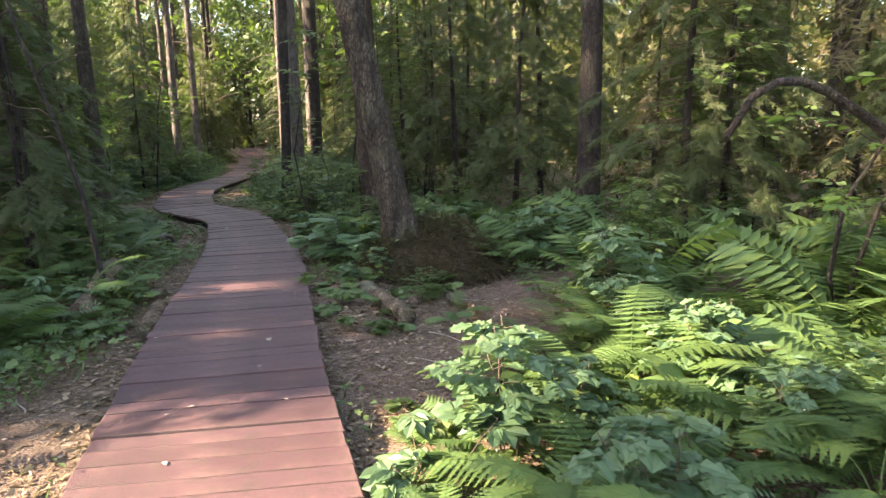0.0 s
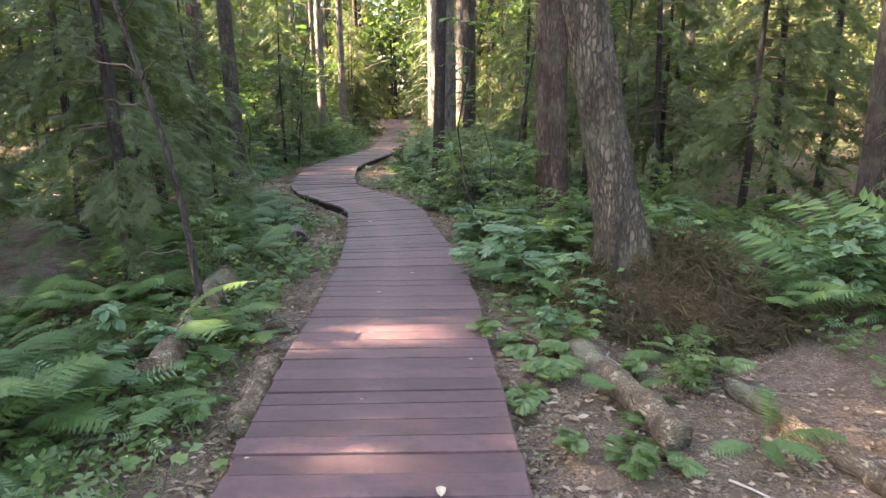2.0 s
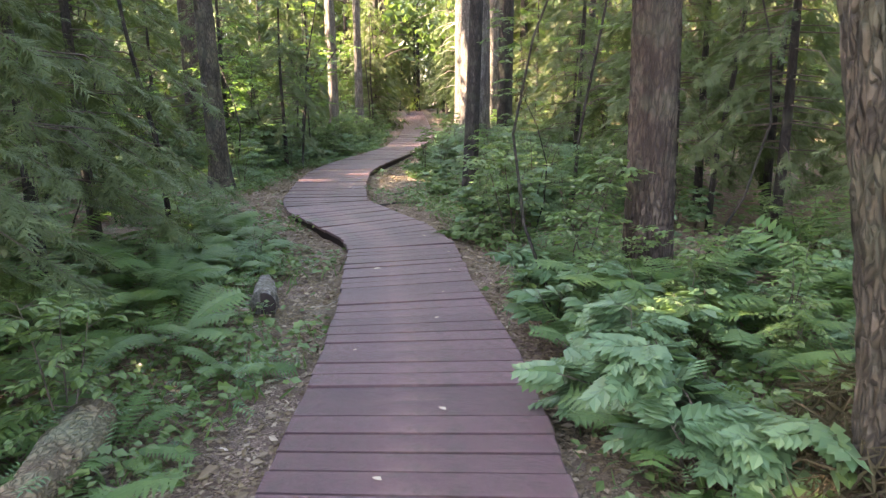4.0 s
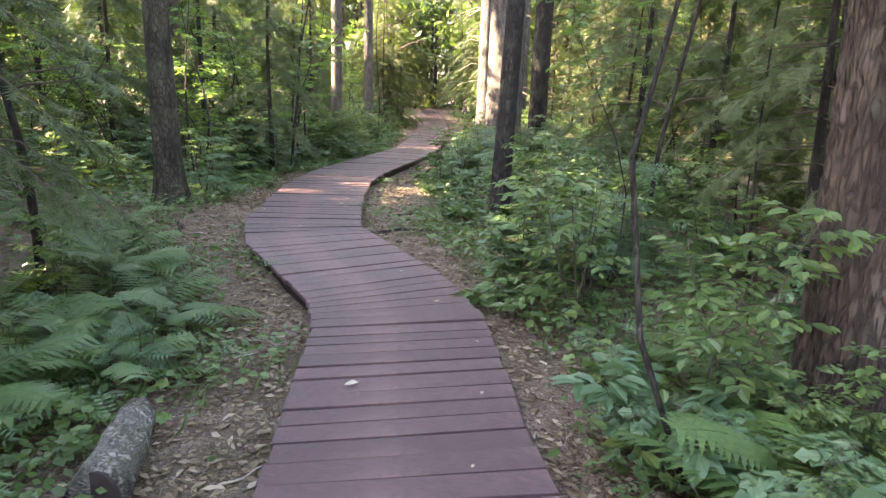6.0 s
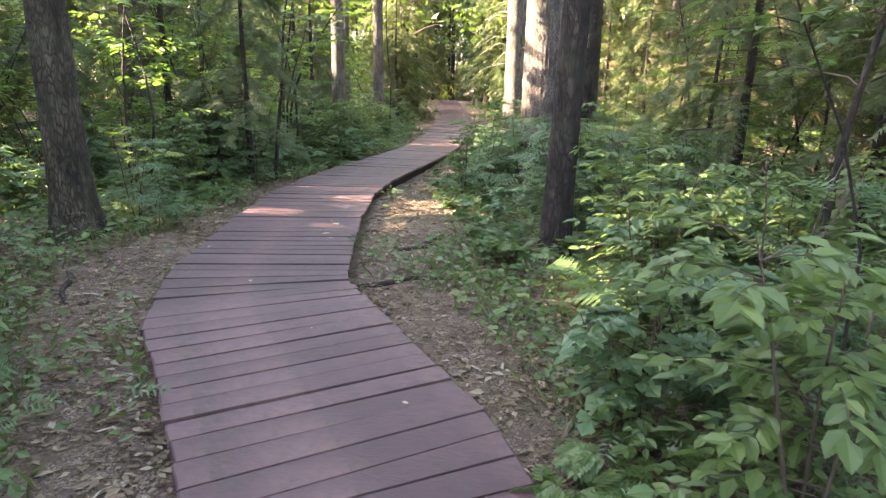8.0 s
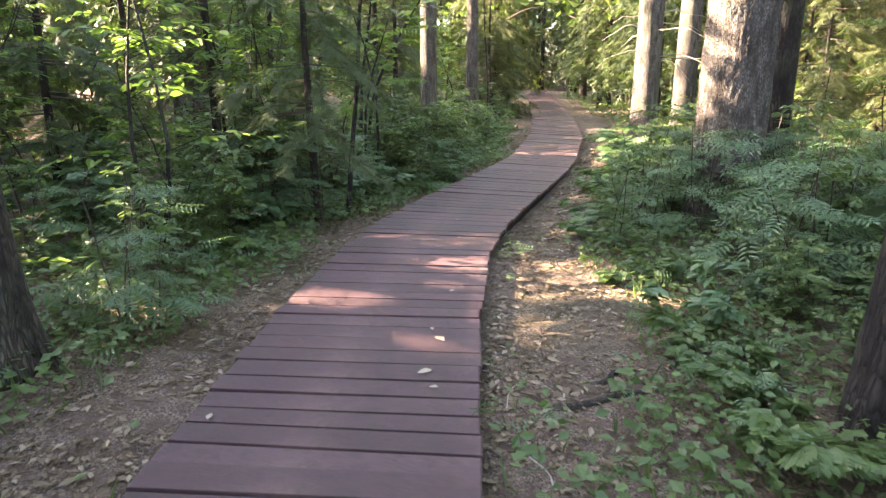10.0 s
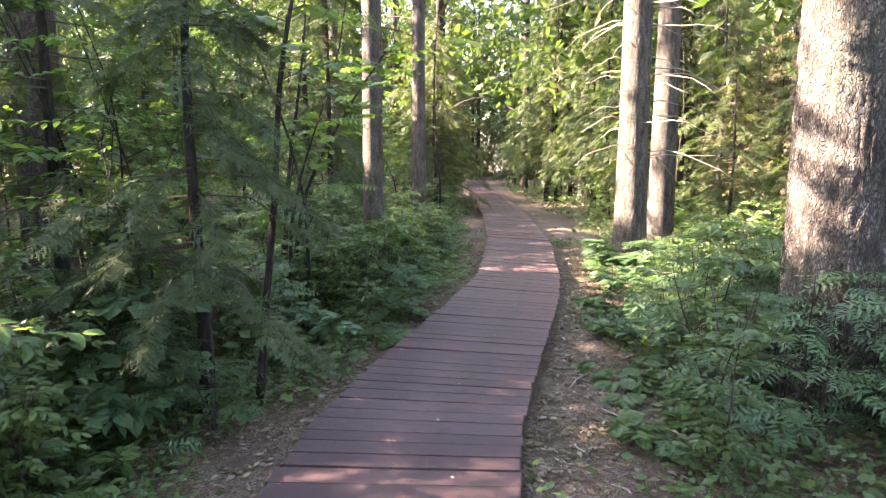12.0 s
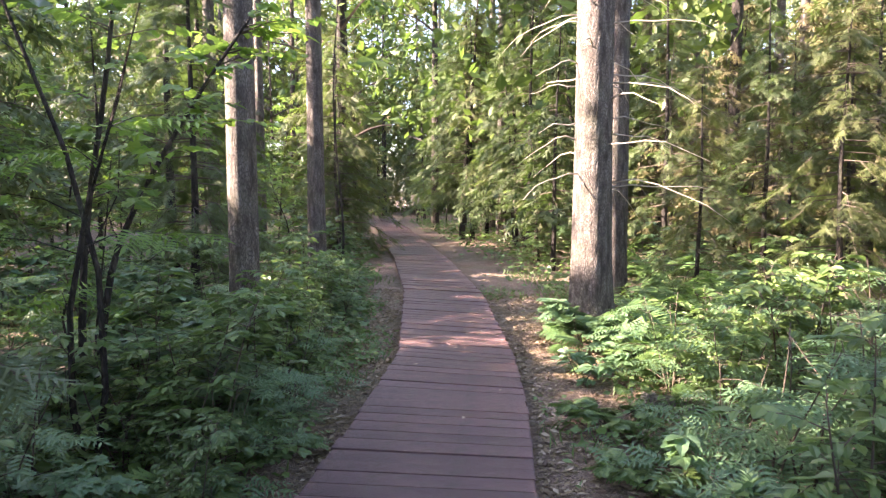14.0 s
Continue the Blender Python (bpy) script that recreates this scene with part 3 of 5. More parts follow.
for i, x, y, s in [(0, -4.75, 7.5, 1.0), (0, -5.3, 5.0, 1.1), (0, -5.8, 9.2, 1.15), (0, -6.9, 7.2, 1.2), (0, -9.8, 15.8, 1.1), (0, 1.3, 11.6, 1.2), (0, 0.6, 14.4, 1.15), (0, -1.2, 15.8, 1.1),
                   (0, 3.6, 8.4, 1.2), (1, -2.9, 24.6, 1.1), (1, -2.2, 23.0, 0.9), (0, -3.0, 26.8, 1.0), (1, -3.2, 21.6, 0.55), (1, -10.8, 31.0, 1.3), (0, -8.0, 11.6, 1.1), (0, 4.6, 6.6, 1.0), (0, -2.2, 18.6, 0.9), (1, -5.8, 30.8, 0.9), (0, -10.2, 23.8, 1.2), (1, -1.6, 27.5, 1.3),
                   (2, -13.0, 18.0, 1.2), (2, -14.5, 21.0, 1.3), (2, -12.8, 23.0, 1.2), (2, -15.0, 25.0, 1.4), (2, -13.5, 15.5, 1.2), (2, -16.0, 19.0, 1.4), (3, -12.2, 28.0, 1.2), (2, -17.0, 23.0, 1.4), (5, -2.4, 27.6, 0.8), (5, -1.4, 25.2, 0.8), (5, -3.4, 33.0, 1.0), (5, -0.8, 28.6, 1.0),
                   (4, 0.3, 12.6, 0.9), (4, 1.0, 16.5, 1.0), (4, -0.7, 13.3, 0.75), (4, 1.9, 12.4, 1.0), (4, 4.9, 10.8, 1.0), (4, -0.2, 14.8, 0.95), (4, -2.0, 17.0, 0.8), (4, -5.9, 8.0, 0.9), (4, -6.6, 10.7, 1.0), (4, -9.6, 18.2, 0.9), (4, -11.5, 25.5, 1.1), (4, -4.0, 29.2, 0.9),
                   (4, -0.4, 24.2, 0.95), (4, -6.6, 33.5, 1.1), (4, 0.6, 19.5, 1.0), (4, -6.2, 3.4, 1.0), (4, 3.2, 14.6, 1.0), (5, 5.4, 8.6, 0.9), (5, -0.6, 17.6, 0.8), (5, -3.2, 29.8, 0.7), (5, 0.4, 26.4, 0.8), (5, 3.6, 11.2, 0.9), (2, -7.0, 34.8, 1.0), (4, -8.4, 37.2, 1.5), (4, -7.0, 35.2, 1.3), (4, -6.3, 38.6, 1.6), (4, -5.2, 34.2, 1.2), (4, -9.4, 42.6, 1.6), (1, -10.2, 29.9, 1.6), (1, -11.2, 32.6, 1.7), (3, -12.0, 33.0, 0.9), (3, -14.6, 47.0, 1.0), (3, -9.8, 38.5, 1.1), (2, -8.2, 39.5, 1.2), (3, -13.8, 41.0, 1.2), (2, -11.0, 45.5, 1.2), (3, -17.5, 50, 1.2), (2, -12.6, 51.0, 1.2), (3, -16.2, 60.5, 1.3), (2, -17.8, 61.0, 1.3), (3, -14.2, 61.0, 1.4), (2, -6.0, 30.2, 1.0), (3, -4.6, 34.0, 1.1), (2, -12.4, 35.5, 1.1), (3, -6.8, 36.0, 1.2), (3, -5.2, 35.2, 1.1), (2, -7.6, 40.4, 1.2), (3, -4.4, 38.0, 1.2), (5, -3.0, 36.2, 1.1), (2, -6.0, 42.0, 1.2), (3, -9.2, 44.5, 1.2), (5, -2.0, 33.0, 1.1), (3, -0.5, 30.0, 1.1), (5, -2.6, 30.6, 0.8)]:
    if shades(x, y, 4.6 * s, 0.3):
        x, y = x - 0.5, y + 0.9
    if float(off_deck(x, y)[0]) < 1.1:
        x = x + (1.2 if x > (edge_left(y) + edge_right(y)) / 2 else -1.2)
    place(SPRUCES[i], x, y, s * rng.uniform(0.92, 1.08), lean=1.5)
n = 0
while n < 44:
    x, y = rng.uniform(-36, 22), rng.uniform(-8, 74)
    d = float(off_deck(x, y)[0])
    if d < (4.2 if y < 30 else 2.4) or (y < 26 and -10 < x < 4.5):
        continue
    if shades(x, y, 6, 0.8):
        continue
    place(SPRUCES[int(rng.choice([2, 2, 3, 3, 5]))], x, y, rng.uniform(0.75, 1.3), lean=1.5)
    n += 1


# ---- broad-leaved saplings and shrubs ----
def sapling(name, h, stems, leaves, shape, size, mat, spread=0.45, low=0.3, thick=0.011, flat=0.9, lean=0.12, bark=TWIG):
    ob = new(name)
    P, F, pieces = [], [], []
    for i in range(stems):
        a = rng.uniform(0, 6.28)
        s = np.linspace(0, 1, 7)
        k = lean * h * rng.uniform(0.4, 1.4) + (0.12 * i)
        w = rng.normal(size=2) * 0.04 * h
        hh = h * rng.uniform(0.75, 1.05)
        pts = np.stack([k * s ** 1.4 * np.cos(a) + w[0] * np.sin(s * 5), k * s ** 1.4 * np.sin(a) + w[1] * np.sin(s * 4), s * hh - 0.05], 1)
        part("stem", to_mesh("stem", *tube(pts, thick * h ** 0.6 * (1 - 0.85 * s) + 0.0015, 5), bark, True), ob)
        nb = max(4, int(leaves / stems / 11))
        for b in range(nb):
            t = rng.uniform(low, 1)
            o = np.array([np.interp(t, s, pts[:, c]) for c in range(3)])
            ba = rng.uniform(0, 6.28)
            L = spread * h * rng.uniform(0.25, 0.6) * (1.25 - 0.7 * t)
            q = np.linspace(0, 1, 4)
            tip = np.stack([o[0] + L * q * np.cos(ba), o[1] + L * q * np.sin(ba), o[2] + L * (0.55 * q - 0.42 * q * q)], 1)
            pieces.append(tube(tip, 0.0045 * (1 - 0.8 * q) * (0.4 + L), 3, False))
            m = 11
            u = np.linspace(0.25, 1, m)
            P.append(np.stack([np.interp(u, q, tip[:, c]) for c in range(3)], 1) + rng.normal(size=(m, 3)) * 0.008)
            sgn = np.where(np.arange(m) % 2 == 0, 1, -1)
            da = ba + sgn * rng.uniform(0.5, 1.2, m)
            da[-1] = ba
            F.append(np.stack([np.cos(da), np.sin(da), rng.uniform(-0.45, 0.1, m)], 1))
    part("twigwork", to_mesh("twigwork", *join(*pieces), bark, True), ob, kind="stuff")
    P, F = np.concatenate(P), np.concatenate(F)
    U = np.array([0, 0, flat]) + rng.normal(size=(len(P), 3)) * 0.28
    part("foliage", to_mesh("foliage", *scatter(shape, P, F, U, rng.uniform(0.65, 1.25, len(P)) * size), mat), ob, kind="stuff")
    return ob


SHRUB = "leafy shrubs"
SHRUBS = [seat(sapling("leafy_shrub", 0.85, 3, 380, LOBED, 0.095, LEAF_GREY, 0.8, 0.25, 0.006), 0.35, 3.0, "broad-leaved bluish-green shrub beside the boardwalk", "shrub", SHRUB),
          seat(sapling("leafy_shrub", 1.2, 3, 520, OVAL, 0.078, LEAF, 0.75, 0.2, 0.006), -1.7, 10.6, "green shrub with oval leaves on thin stems", "shrub", SHRUB),
          seat(sapling("rowan_shrub", 1.15, 3, 132, COMPOUND, 0.205, LEAF_GREY, 0.8, 0.2, 0.006), -4.5, 20.2, "rowan seedling with feathery pinnate leaves", "shrub", "rowan seedlings"),
          seat(sapling("hazel_sapling", 3.2, 2, 400, ROUND, 0.105, LEAF_LIGHT, 0.5, 0.25, 0.009, lean=0.2, bark=BARK_DARK), -8.2, 15.9, "young hazel with bright green spreading leaves", "sapling", "saplings"),
          seat(sapling("rowan_sapling", 3.6, 2, 150, COMPOUND, 0.27, LEAF_LIGHT, 0.5, 0.3, 0.009, lean=0.15, bark=BARK_DARK), -8.5, 19.8, "slender rowan sapling with light green leaves", "sapling", "saplings"),
          seat(sapling("sapling", 4.2, 1, 340, ROUND, 0.1, LEAF, 0.36, 0.5, 0.0055, lean=0.03, bark=BARK_DARK), -1.82, 10.0, "thin dark-stemmed sapling with sparse green leaves", "sapling", "saplings")]

# the same kinds deep in the wood
FAR_SHRUBS = [seat(sapling("leafy_shrub", 0.9, 1, 260, DIAMOND, 0.12, LEAF_GREY, 0.85, 0.1, 0.008), -11.0, 24.0, "bluish-green shrub deep in the undergrowth", "shrub", SHRUB),
              seat(sapling("leafy_shrub", 1.25, 1, 320, DIAMOND, 0.115, LEAF, 0.8, 0.1, 0.008), -11.8, 26.0, "green shrub deep in the undergrowth", "shrub", SHRUB),
              seat(sapling("rowan_shrub", 1.15, 1, 320, NARROW, 0.15, LEAF_GREY, 0.85, 0.1, 0.008), -3.6, 27.4, "rowan seedling deep in the undergrowth", "shrub", "rowan seedlings"),
              seat(sapling("hazel_sapling", 3.2, 1, 420, DIAMOND, 0.14, LEAF_LIGHT, 0.55, 0.2, 0.010, lean=0.2, bark=BARK_DARK), -12.6, 25.0, "young hazel with bright leaves deep in the wood", "sapling", "saplings"),
              seat(sapling("rowan_sapling", 3.6, 1, 420, NARROW, 0.17, LEAF_LIGHT, 0.5, 0.25, 0.010, lean=0.15, bark=BARK_DARK), -13.2, 30.0, "slender rowan sapling deep in the wood", "sapling", "saplings"),
              seat(sapling("sapling", 4.2, 1, 340, DIAMOND, 0.11, LEAF, 0.36, 0.4, 0.006, lean=0.08, bark=BARK_GREY), -2.2, 29.0, "thin sapling with sparse leaves deep in the wood", "sapling", "saplings")]

HERBS = [seat(sapling("broad_leaved_herb", 0.62, 4, 88, JAGGED, 0.22, LEAF_GREY, 0.85, 0.45, 0.007, lean=0.3), -1.08, 7.75, "tall herb with large jagged pale green leaves", "herb", "broad-leaved herbs"),
         seat(sapling("broad_leaved_herb", 0.30, 4, 88, JAGGED, 0.13, LEAF, 1.1, 0.5, 0.005, lean=0.5), -0.86, 6.38, "low herb with jagged leaves growing over a log", "herb", "broad-leaved herbs"),
         seat(sapling("broad_leaved_herb", 0.5, 4, 132, OVAL, 0.13, LEAF_GREY, 0.9, 0.3, 0.006, lean=0.35), -1.35, 9.1, "bluish-green leafy herb among ferns", "herb", "broad-leaved herbs")]
for i, x, y, k in [(0, -1.3, 8.35, 0.9), (2, -1.75, 9.3, 1.1), (2, -1.2, 9.5, 1.2), (1, -1.15, 5.75, 0.6), (1, -0.55, 5.2, 0.7), (1, -0.15, 6.2, 0.8), (2, -2.1, 10.5, 0.9), (1, -2.9, 12.0, 0.9), (2, -1.3, 10.9, 0.8), (1, -2.05, 11.0, 0.7), (1, -4.1, 15.5, 0.9), (1, -3.9, 14.9, 1.0), (1, -4.6, 16.9, 0.9), (2, -4.2, 16.1, 0.8),
                   (1, -8.0, 16.3, 1.1), (2, -8.2, 17.0, 1.1), (1, -7.7, 19.6, 1.0), (1, -8.0, 20.6, 1.0), (2, -7.9, 18.6, 0.9), (2, -3.4, 5.9, 0.8), (1, -3.0, 5.2, 0.9), (1, -3.3, 4.6, 0.9), (2, -0.05, 2.75, 0.8), (1, -0.15, 3.4, 0.7), (0, -5.8, 23.3, 0.9), (2, -5.3, 22.6, 1.0), (2, -5.8, 22.2, 0.8), (1, -5.7, 21.2, 0.9), (1, -5.6, 20.4, 0.8), (2, -5.2, 19.8, 0.9), (1, -5.4, 19.0, 0.8), (1, -5.3, 18.2, 0.8)]:
    place(HERBS[i], x, y, k, lean=5)


# ---- ferns ----
def frond_mesh(length, pairs, mat):
    """An arched feathery frond in the x-z plane, rising from the origin."""
    s = np.linspace(0, 1, 9)
    arc = np.stack([length * (0.25 * s + 0.62 * s ** 1.7), 0 * s, length * (1.05 * s - 0.52 * s ** 2.4)], 1)
    pieces = [tube(arc, 0.005 * (1 - 0.85 * s) * length, 3, False)]
    P, F, S = [], [], []
    for i in range(pairs):
        t = 0.22 + 0.76 * i / pairs
        o = np.array([np.interp(t, s, arc[:, c]) for c in range(3)])
        w = length * 0.27 * np.sin(np.pi * min(1, 0.28 + 0.72 * (1 - i / pairs) ** 0.9)) ** 0.8 * (1 - 0.35 * i / pairs)
        w = max(w, 0.015)
        for side in (-1, 1):
            d = np.array([0.42, side, -0.16 + rng.normal() * 0.06])
            k = 5
            for j in range(k):
                u = (j + 0.2) / k
                for e in (-1, 1):
                    P.append(o + d * w * u)
                    F.append((0.6 * d + e * np.array([1.0, -0.2 * side, -0.1])) if e > 0 else (0.6 * d + np.array([-1.0, 0.3 * side, 0.0])))
                    S.append(w * 0.34 * (1 - 0.75 * u))
            P.append(o), F.append(d), S.append(w)
    blade = (np.array([[0, 0.16, 0], [1, 0, -0.03], [0, -0.16, 0]]), [(0, 2, 1)])
    pieces.append(scatter(blade, P, F, [(0, 0, 1)] * len(P), S))
    return to_mesh("frond", *join(*pieces), mat)


def plain_frond(length, pairs, mat):
    """The same frond for ferns farther off, each pinna one blade."""
    s = np.linspace(0, 1, 6)
    arc = np.stack([length * (0.25 * s + 0.62 * s ** 1.7), 0 * s, length * (1.05 * s - 0.52 * s ** 2.4)], 1)
    t = np.repeat(0.22 + 0.76 * np.arange(pairs) / pairs, 2)
    side = np.tile([-1, 1], pairs)
    o = np.stack([np.interp(t, s, arc[:, c]) for c in range(3)], 1)
    f = np.stack([0.42 + 0 * side, side, -0.16 + rng.normal(size=len(t)) * 0.06], 1)
    w = length * 0.29 * np.sin(np.pi * np.clip(1.3 - t, 0.06, 0.75)) + 0.02
    return to_mesh("frond", *join(tube(arc, 0.004 * (1 - 0.85 * s), 3, False), scatter(NARROW, o, f, [(0, 0, 1)] * len(t), w)), mat)


FRONDS = [frond_mesh(L, p, FERN) for L, p in ((0.85, 17), (0.95, 18), (0.7, 15), (0.8, 16))]


PLAIN_FRONDS = [plain_frond(L, 14, FERN) for L in (0.85, 0.95, 0.7, 0.8)]


def fern(fronds, spread=1.0, kinds=FRONDS):
    ob = new("fern")
    for i in range(fronds):
        f = part("frond", kinds[int(rng.integers(0, 4))], ob)
        k = rng.uniform(0.72, 1.1)
        f.matrix_basis = Matrix.LocRotScale((0, 0, 0), Euler((radians(rng.normal() * 10), radians(rng.uniform(-16, 20)), 6.283 * i / fronds + rng.normal() * 0.3)), (k * spread, k, k * rng.uniform(0.75, 1.05)))
    return ob


FERNS = [seat(fern(8), 1.1, 3.6, "green feathery fern with arching fronds", "fern", "ferns"), seat(fern(10), 1.9, 4.4, "green feathery fern with arching fronds", "fern", "ferns"),
         seat(fern(6), -3.4, 4.6, "green feathery fern with arching fronds", "fern", "ferns"), seat(fern(8, 1.0, PLAIN_FRONDS), 3.4, 8.8, "green feathery fern with arching fronds", "fern", "ferns")]


def shoulder(y, side):
    """Bare width beside the deck."""
    if side < 0:
        return float(np.interp(y, [0, 3, 5, 7, 8, 9, 10, 12, 14, 16, 18, 21, 25, 40], [0.6, 0.5, 0.2, 0.15, 0.15, 0.5, 0.5, 0.6, 0.55, 0.15, 0.08, 0.10, 0.3, 0.4]))
    return float(np.interp(y, [0, 2.5, 3.6, 4.6, 7.0, 8.0, 9, 11, 12.5, 13.5, 16, 18, 21, 24, 26, 32, 40], [0.1, 0.1, 0.6, 1.7, 1.7, 0.25, 0.1, 0.1, 0.2, 0.75, 0.75, 0.5, 0.6, 0.9, 1.1, 0.7, 0.4]))


def clear_of(x, y, r):
    return all((x - a) ** 2 + (y - b) ** 2 > r * r for a, b in STANDING[:14])


# regions: (x0, x1, y0, y1, count, what, scale range); what: 'fern' or indices of SHRUBS
REGIONS = [((0.2, 4.5, 2.2, 6.2), 60, "fern", (0.8, 1.15)), ((-5.6, -2.2, 1.2, 10.5), 104, "fern", (0.45, 0.85)), ((-0.2, 4.5, 7.2, 11), 40, "fern", (0.7, 1.0)), ((-2.6, -0.6, 7.8, 9.6), 9, "fern", (0.7, 1.0)),
           ((-6.2, -4.4, 8.6, 12), 22, "fern", (0.55, 0.85)), ((-5.2, -2.6, 22.5, 31), 26, "fern", (0.6, 0.9)), ((-3.5, -1.5, 13.5, 17.5), 10, "fern", (0.6, 0.9)), ((-9, -6.4, 9, 13.5), 14, "fern", (0.6, 0.9)),
           ((-10.5, -7.4, 17, 30), 14, "fern", (0.4, 0.7)), ((-2.0, 1.5, 9.3, 13.5), 16, "fern", (0.5, 0.85)),
           ((-2.2, 1.2, 8.4, 10.4), 26, (0, 1), (0.4, 0.75)), ((-1.4, 1.8, 10.4, 13.5), 9, (0, 1), (0.4, 0.8)), ((-4.0, -0.5, 13, 17.6), 26, (0, 1, 2), (0.5, 0.9)), ((-5.6, -2.2, 16.2, 23), 62, (2, 2, 1), (0.6, 1.1)), ((-5.2, -3.2, 17.0, 21.5), 20, (2,), (0.8, 1.15)), ((-3.3, -2.3, 11.8, 14.4), 11, (1, 1, 0), (0.5, 1.0)), ((-3.0, -2.2, 12.4, 14.2), 3, (5,), (0.55, 0.8)), ((-4.4, -3.2, 14.6, 17.6), 16, (2, 1, 0), (0.35, 0.6)), ((-9.2, -7.6, 18.5, 24), 26, (2, 1, 0), (0.4, 0.75)), ((-10.5, -6.8, 14.5, 22), 52, (1, 1, 2, 0), (0.5, 1.0)),
           ((-13, -8, 21, 34), 34, (1, 2), (0.6, 1.1)), ((-6.5, -1, 25, 36), 20, (1, 2), (0.5, 1.0)), ((-7.5, -3.2, 3, 12), 22, (1, 2, 0), (0.4, 0.75)), ((0.3, 2.4, 2.2, 4.2), 6, (0,), (0.7, 1.0)),
           ((-10.2, -8.2, 14.6, 17.2), 5, (3,), (0.6, 0.9)), ((-12.5, -7.8, 13.5, 22), 15, (3, 4), (0.6, 1.05)), ((-14, -9, 22, 36), 14, (3, 4, 5), (0.8, 1.25)), ((-1.2, 4.5, 10, 18), 14, (5, 3), (0.7, 1.1)), ((-2.8, 2.5, 16, 24), 10, (4, 5), (0.7, 1.1)),
           ((-9, -4.2, 4, 12), 9, (5, 4), (0.6, 1.0)), ((-7, 4, 28, 40), 14, (4, 5, 3), (0.8, 1.3)), ((-18, -11, 34, 46), 12, (3, 4), (0.9, 1.4)), ((-14, -9, 5, 15), 10, (3, 5), (0.9, 1.3)), ((3, 8, 3, 12), 12, (5, 3), (0.8, 1.2)),
           ((-5.0, -1.0, 16.5, 30), 34, (2, 2, 1), (0.5, 1.0)), ((-12.5, -8, 12, 24), 30, (1, 0), (0.7, 1.3)), ((-9.5, -6.5, 21, 32), 26, (1, 2), (0.5, 0.9)), ((-20, -10, 30, 55), 24, (1, 3, 4), (0.9, 1.6)), ((-8, 4, 32, 55), 24, (1, 3, 4), (0.9, 1.6)),
           ((-22, -13, 44, 60), 16, (3, 4, 1), (0.9, 1.5)), ((-19, -13.5, 58, 64), 16, (3, 5), (1.0, 1.5)), ((1, 8, 2, 10), 24, (1, 0), (0.7, 1.2))]
for (x0, x1, y0, y1), count, what, (lo, hi) in REGIONS:
    done = tries = 0
    while done < count and tries < count * 30:
        tries += 1
        x, y = rng.uniform(x0, x1), rng.uniform(y0, y1)
        d, side = off_deck(x, y)
        s = rng.uniform(lo, hi)
        i = -1 if what == "fern" else int(rng.choice(what))
        need = shoulder(y, int(side)) + (0.45 * s if i < 3 else 1.1) + (0.75 if i >= 0 and side > 0 and 12.8 < y < 17.5 else 0)
        if d < need or not clear_of(x, y, 0.38) or math.hypot(x + 3.95, y - 9.45) < 0.75 or (i > 2 and d < 2.2 and 8 < y < 12):
            continue
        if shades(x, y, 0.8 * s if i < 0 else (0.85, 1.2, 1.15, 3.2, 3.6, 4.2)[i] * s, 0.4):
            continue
        place(FERNS[3 if d > 2.4 or y > 19 else int(rng.integers(0, 3))] if i < 0 else (FAR_SHRUBS if d > 4.2 or y > 25 else SHRUBS)[i], x, y, s, lean=4)
        done += 1


for i, x, y, k in [(0, -0.98, 6.62, 0.42), (0, -0.62, 6.95, 0.4), (1, -0.2, 5.9, 0.35), (1, -2.85, 13.35, 0.9), (0, -2.7, 13.9, 1.0), (1, -2.95, 14.5, 0.8), (0, -2.5, 14.4, 1.0), (1, -3.0, 15.9, 0.8), (2, -2.3, 13.2, 1.1), (2, -2.6, 15.1, 1.0)]:
    place(SHRUBS[i], x, y, k, lean=3)
for x, y, k in [(-0.05, 3.0, 0.42), (0.1, 2.65, 0.5), (0.2, 3.35, 0.5), (0.05, 2.3, 0.5), (0.3, 3.0, 0.6), (-5.95, 23.45, 0.75), (-5.35, 23.5, 0.8), (-5.7, 23.0, 0.75), (-5.1, 23.2, 0.8), (-6.0, 24.0, 0.5), (-4.6, 25.2, 0.8), (0.55, 4.3, 0.7), (0.9, 4.15, 0.8), (1.05, 4.7, 0.8), (0.5, 3.9, 0.7), (-8.15, 19.1, 0.8), (-5.2, 22.7, 0.8), (-5.55, 22.3, 0.7), (-4.9, 22.2, 0.7), (-0.95, 7.55, 0.75), (-1.2, 7.9, 0.7), (-0.5, 5.9, 0.4), (-0.1, 6.5, 0.5), (-1.25, 5.5, 0.32), (0.1, 5.5, 0.5), (-1.05, 7.1, 0.4), (-3.05, 15.0, 0.7), (-2.9, 15.45, 0.8), (-2.6, 13.6, 0.9), (-3.1, 14.15, 0.6)]:
    place(FERNS[2], x, y, k, lean=3)


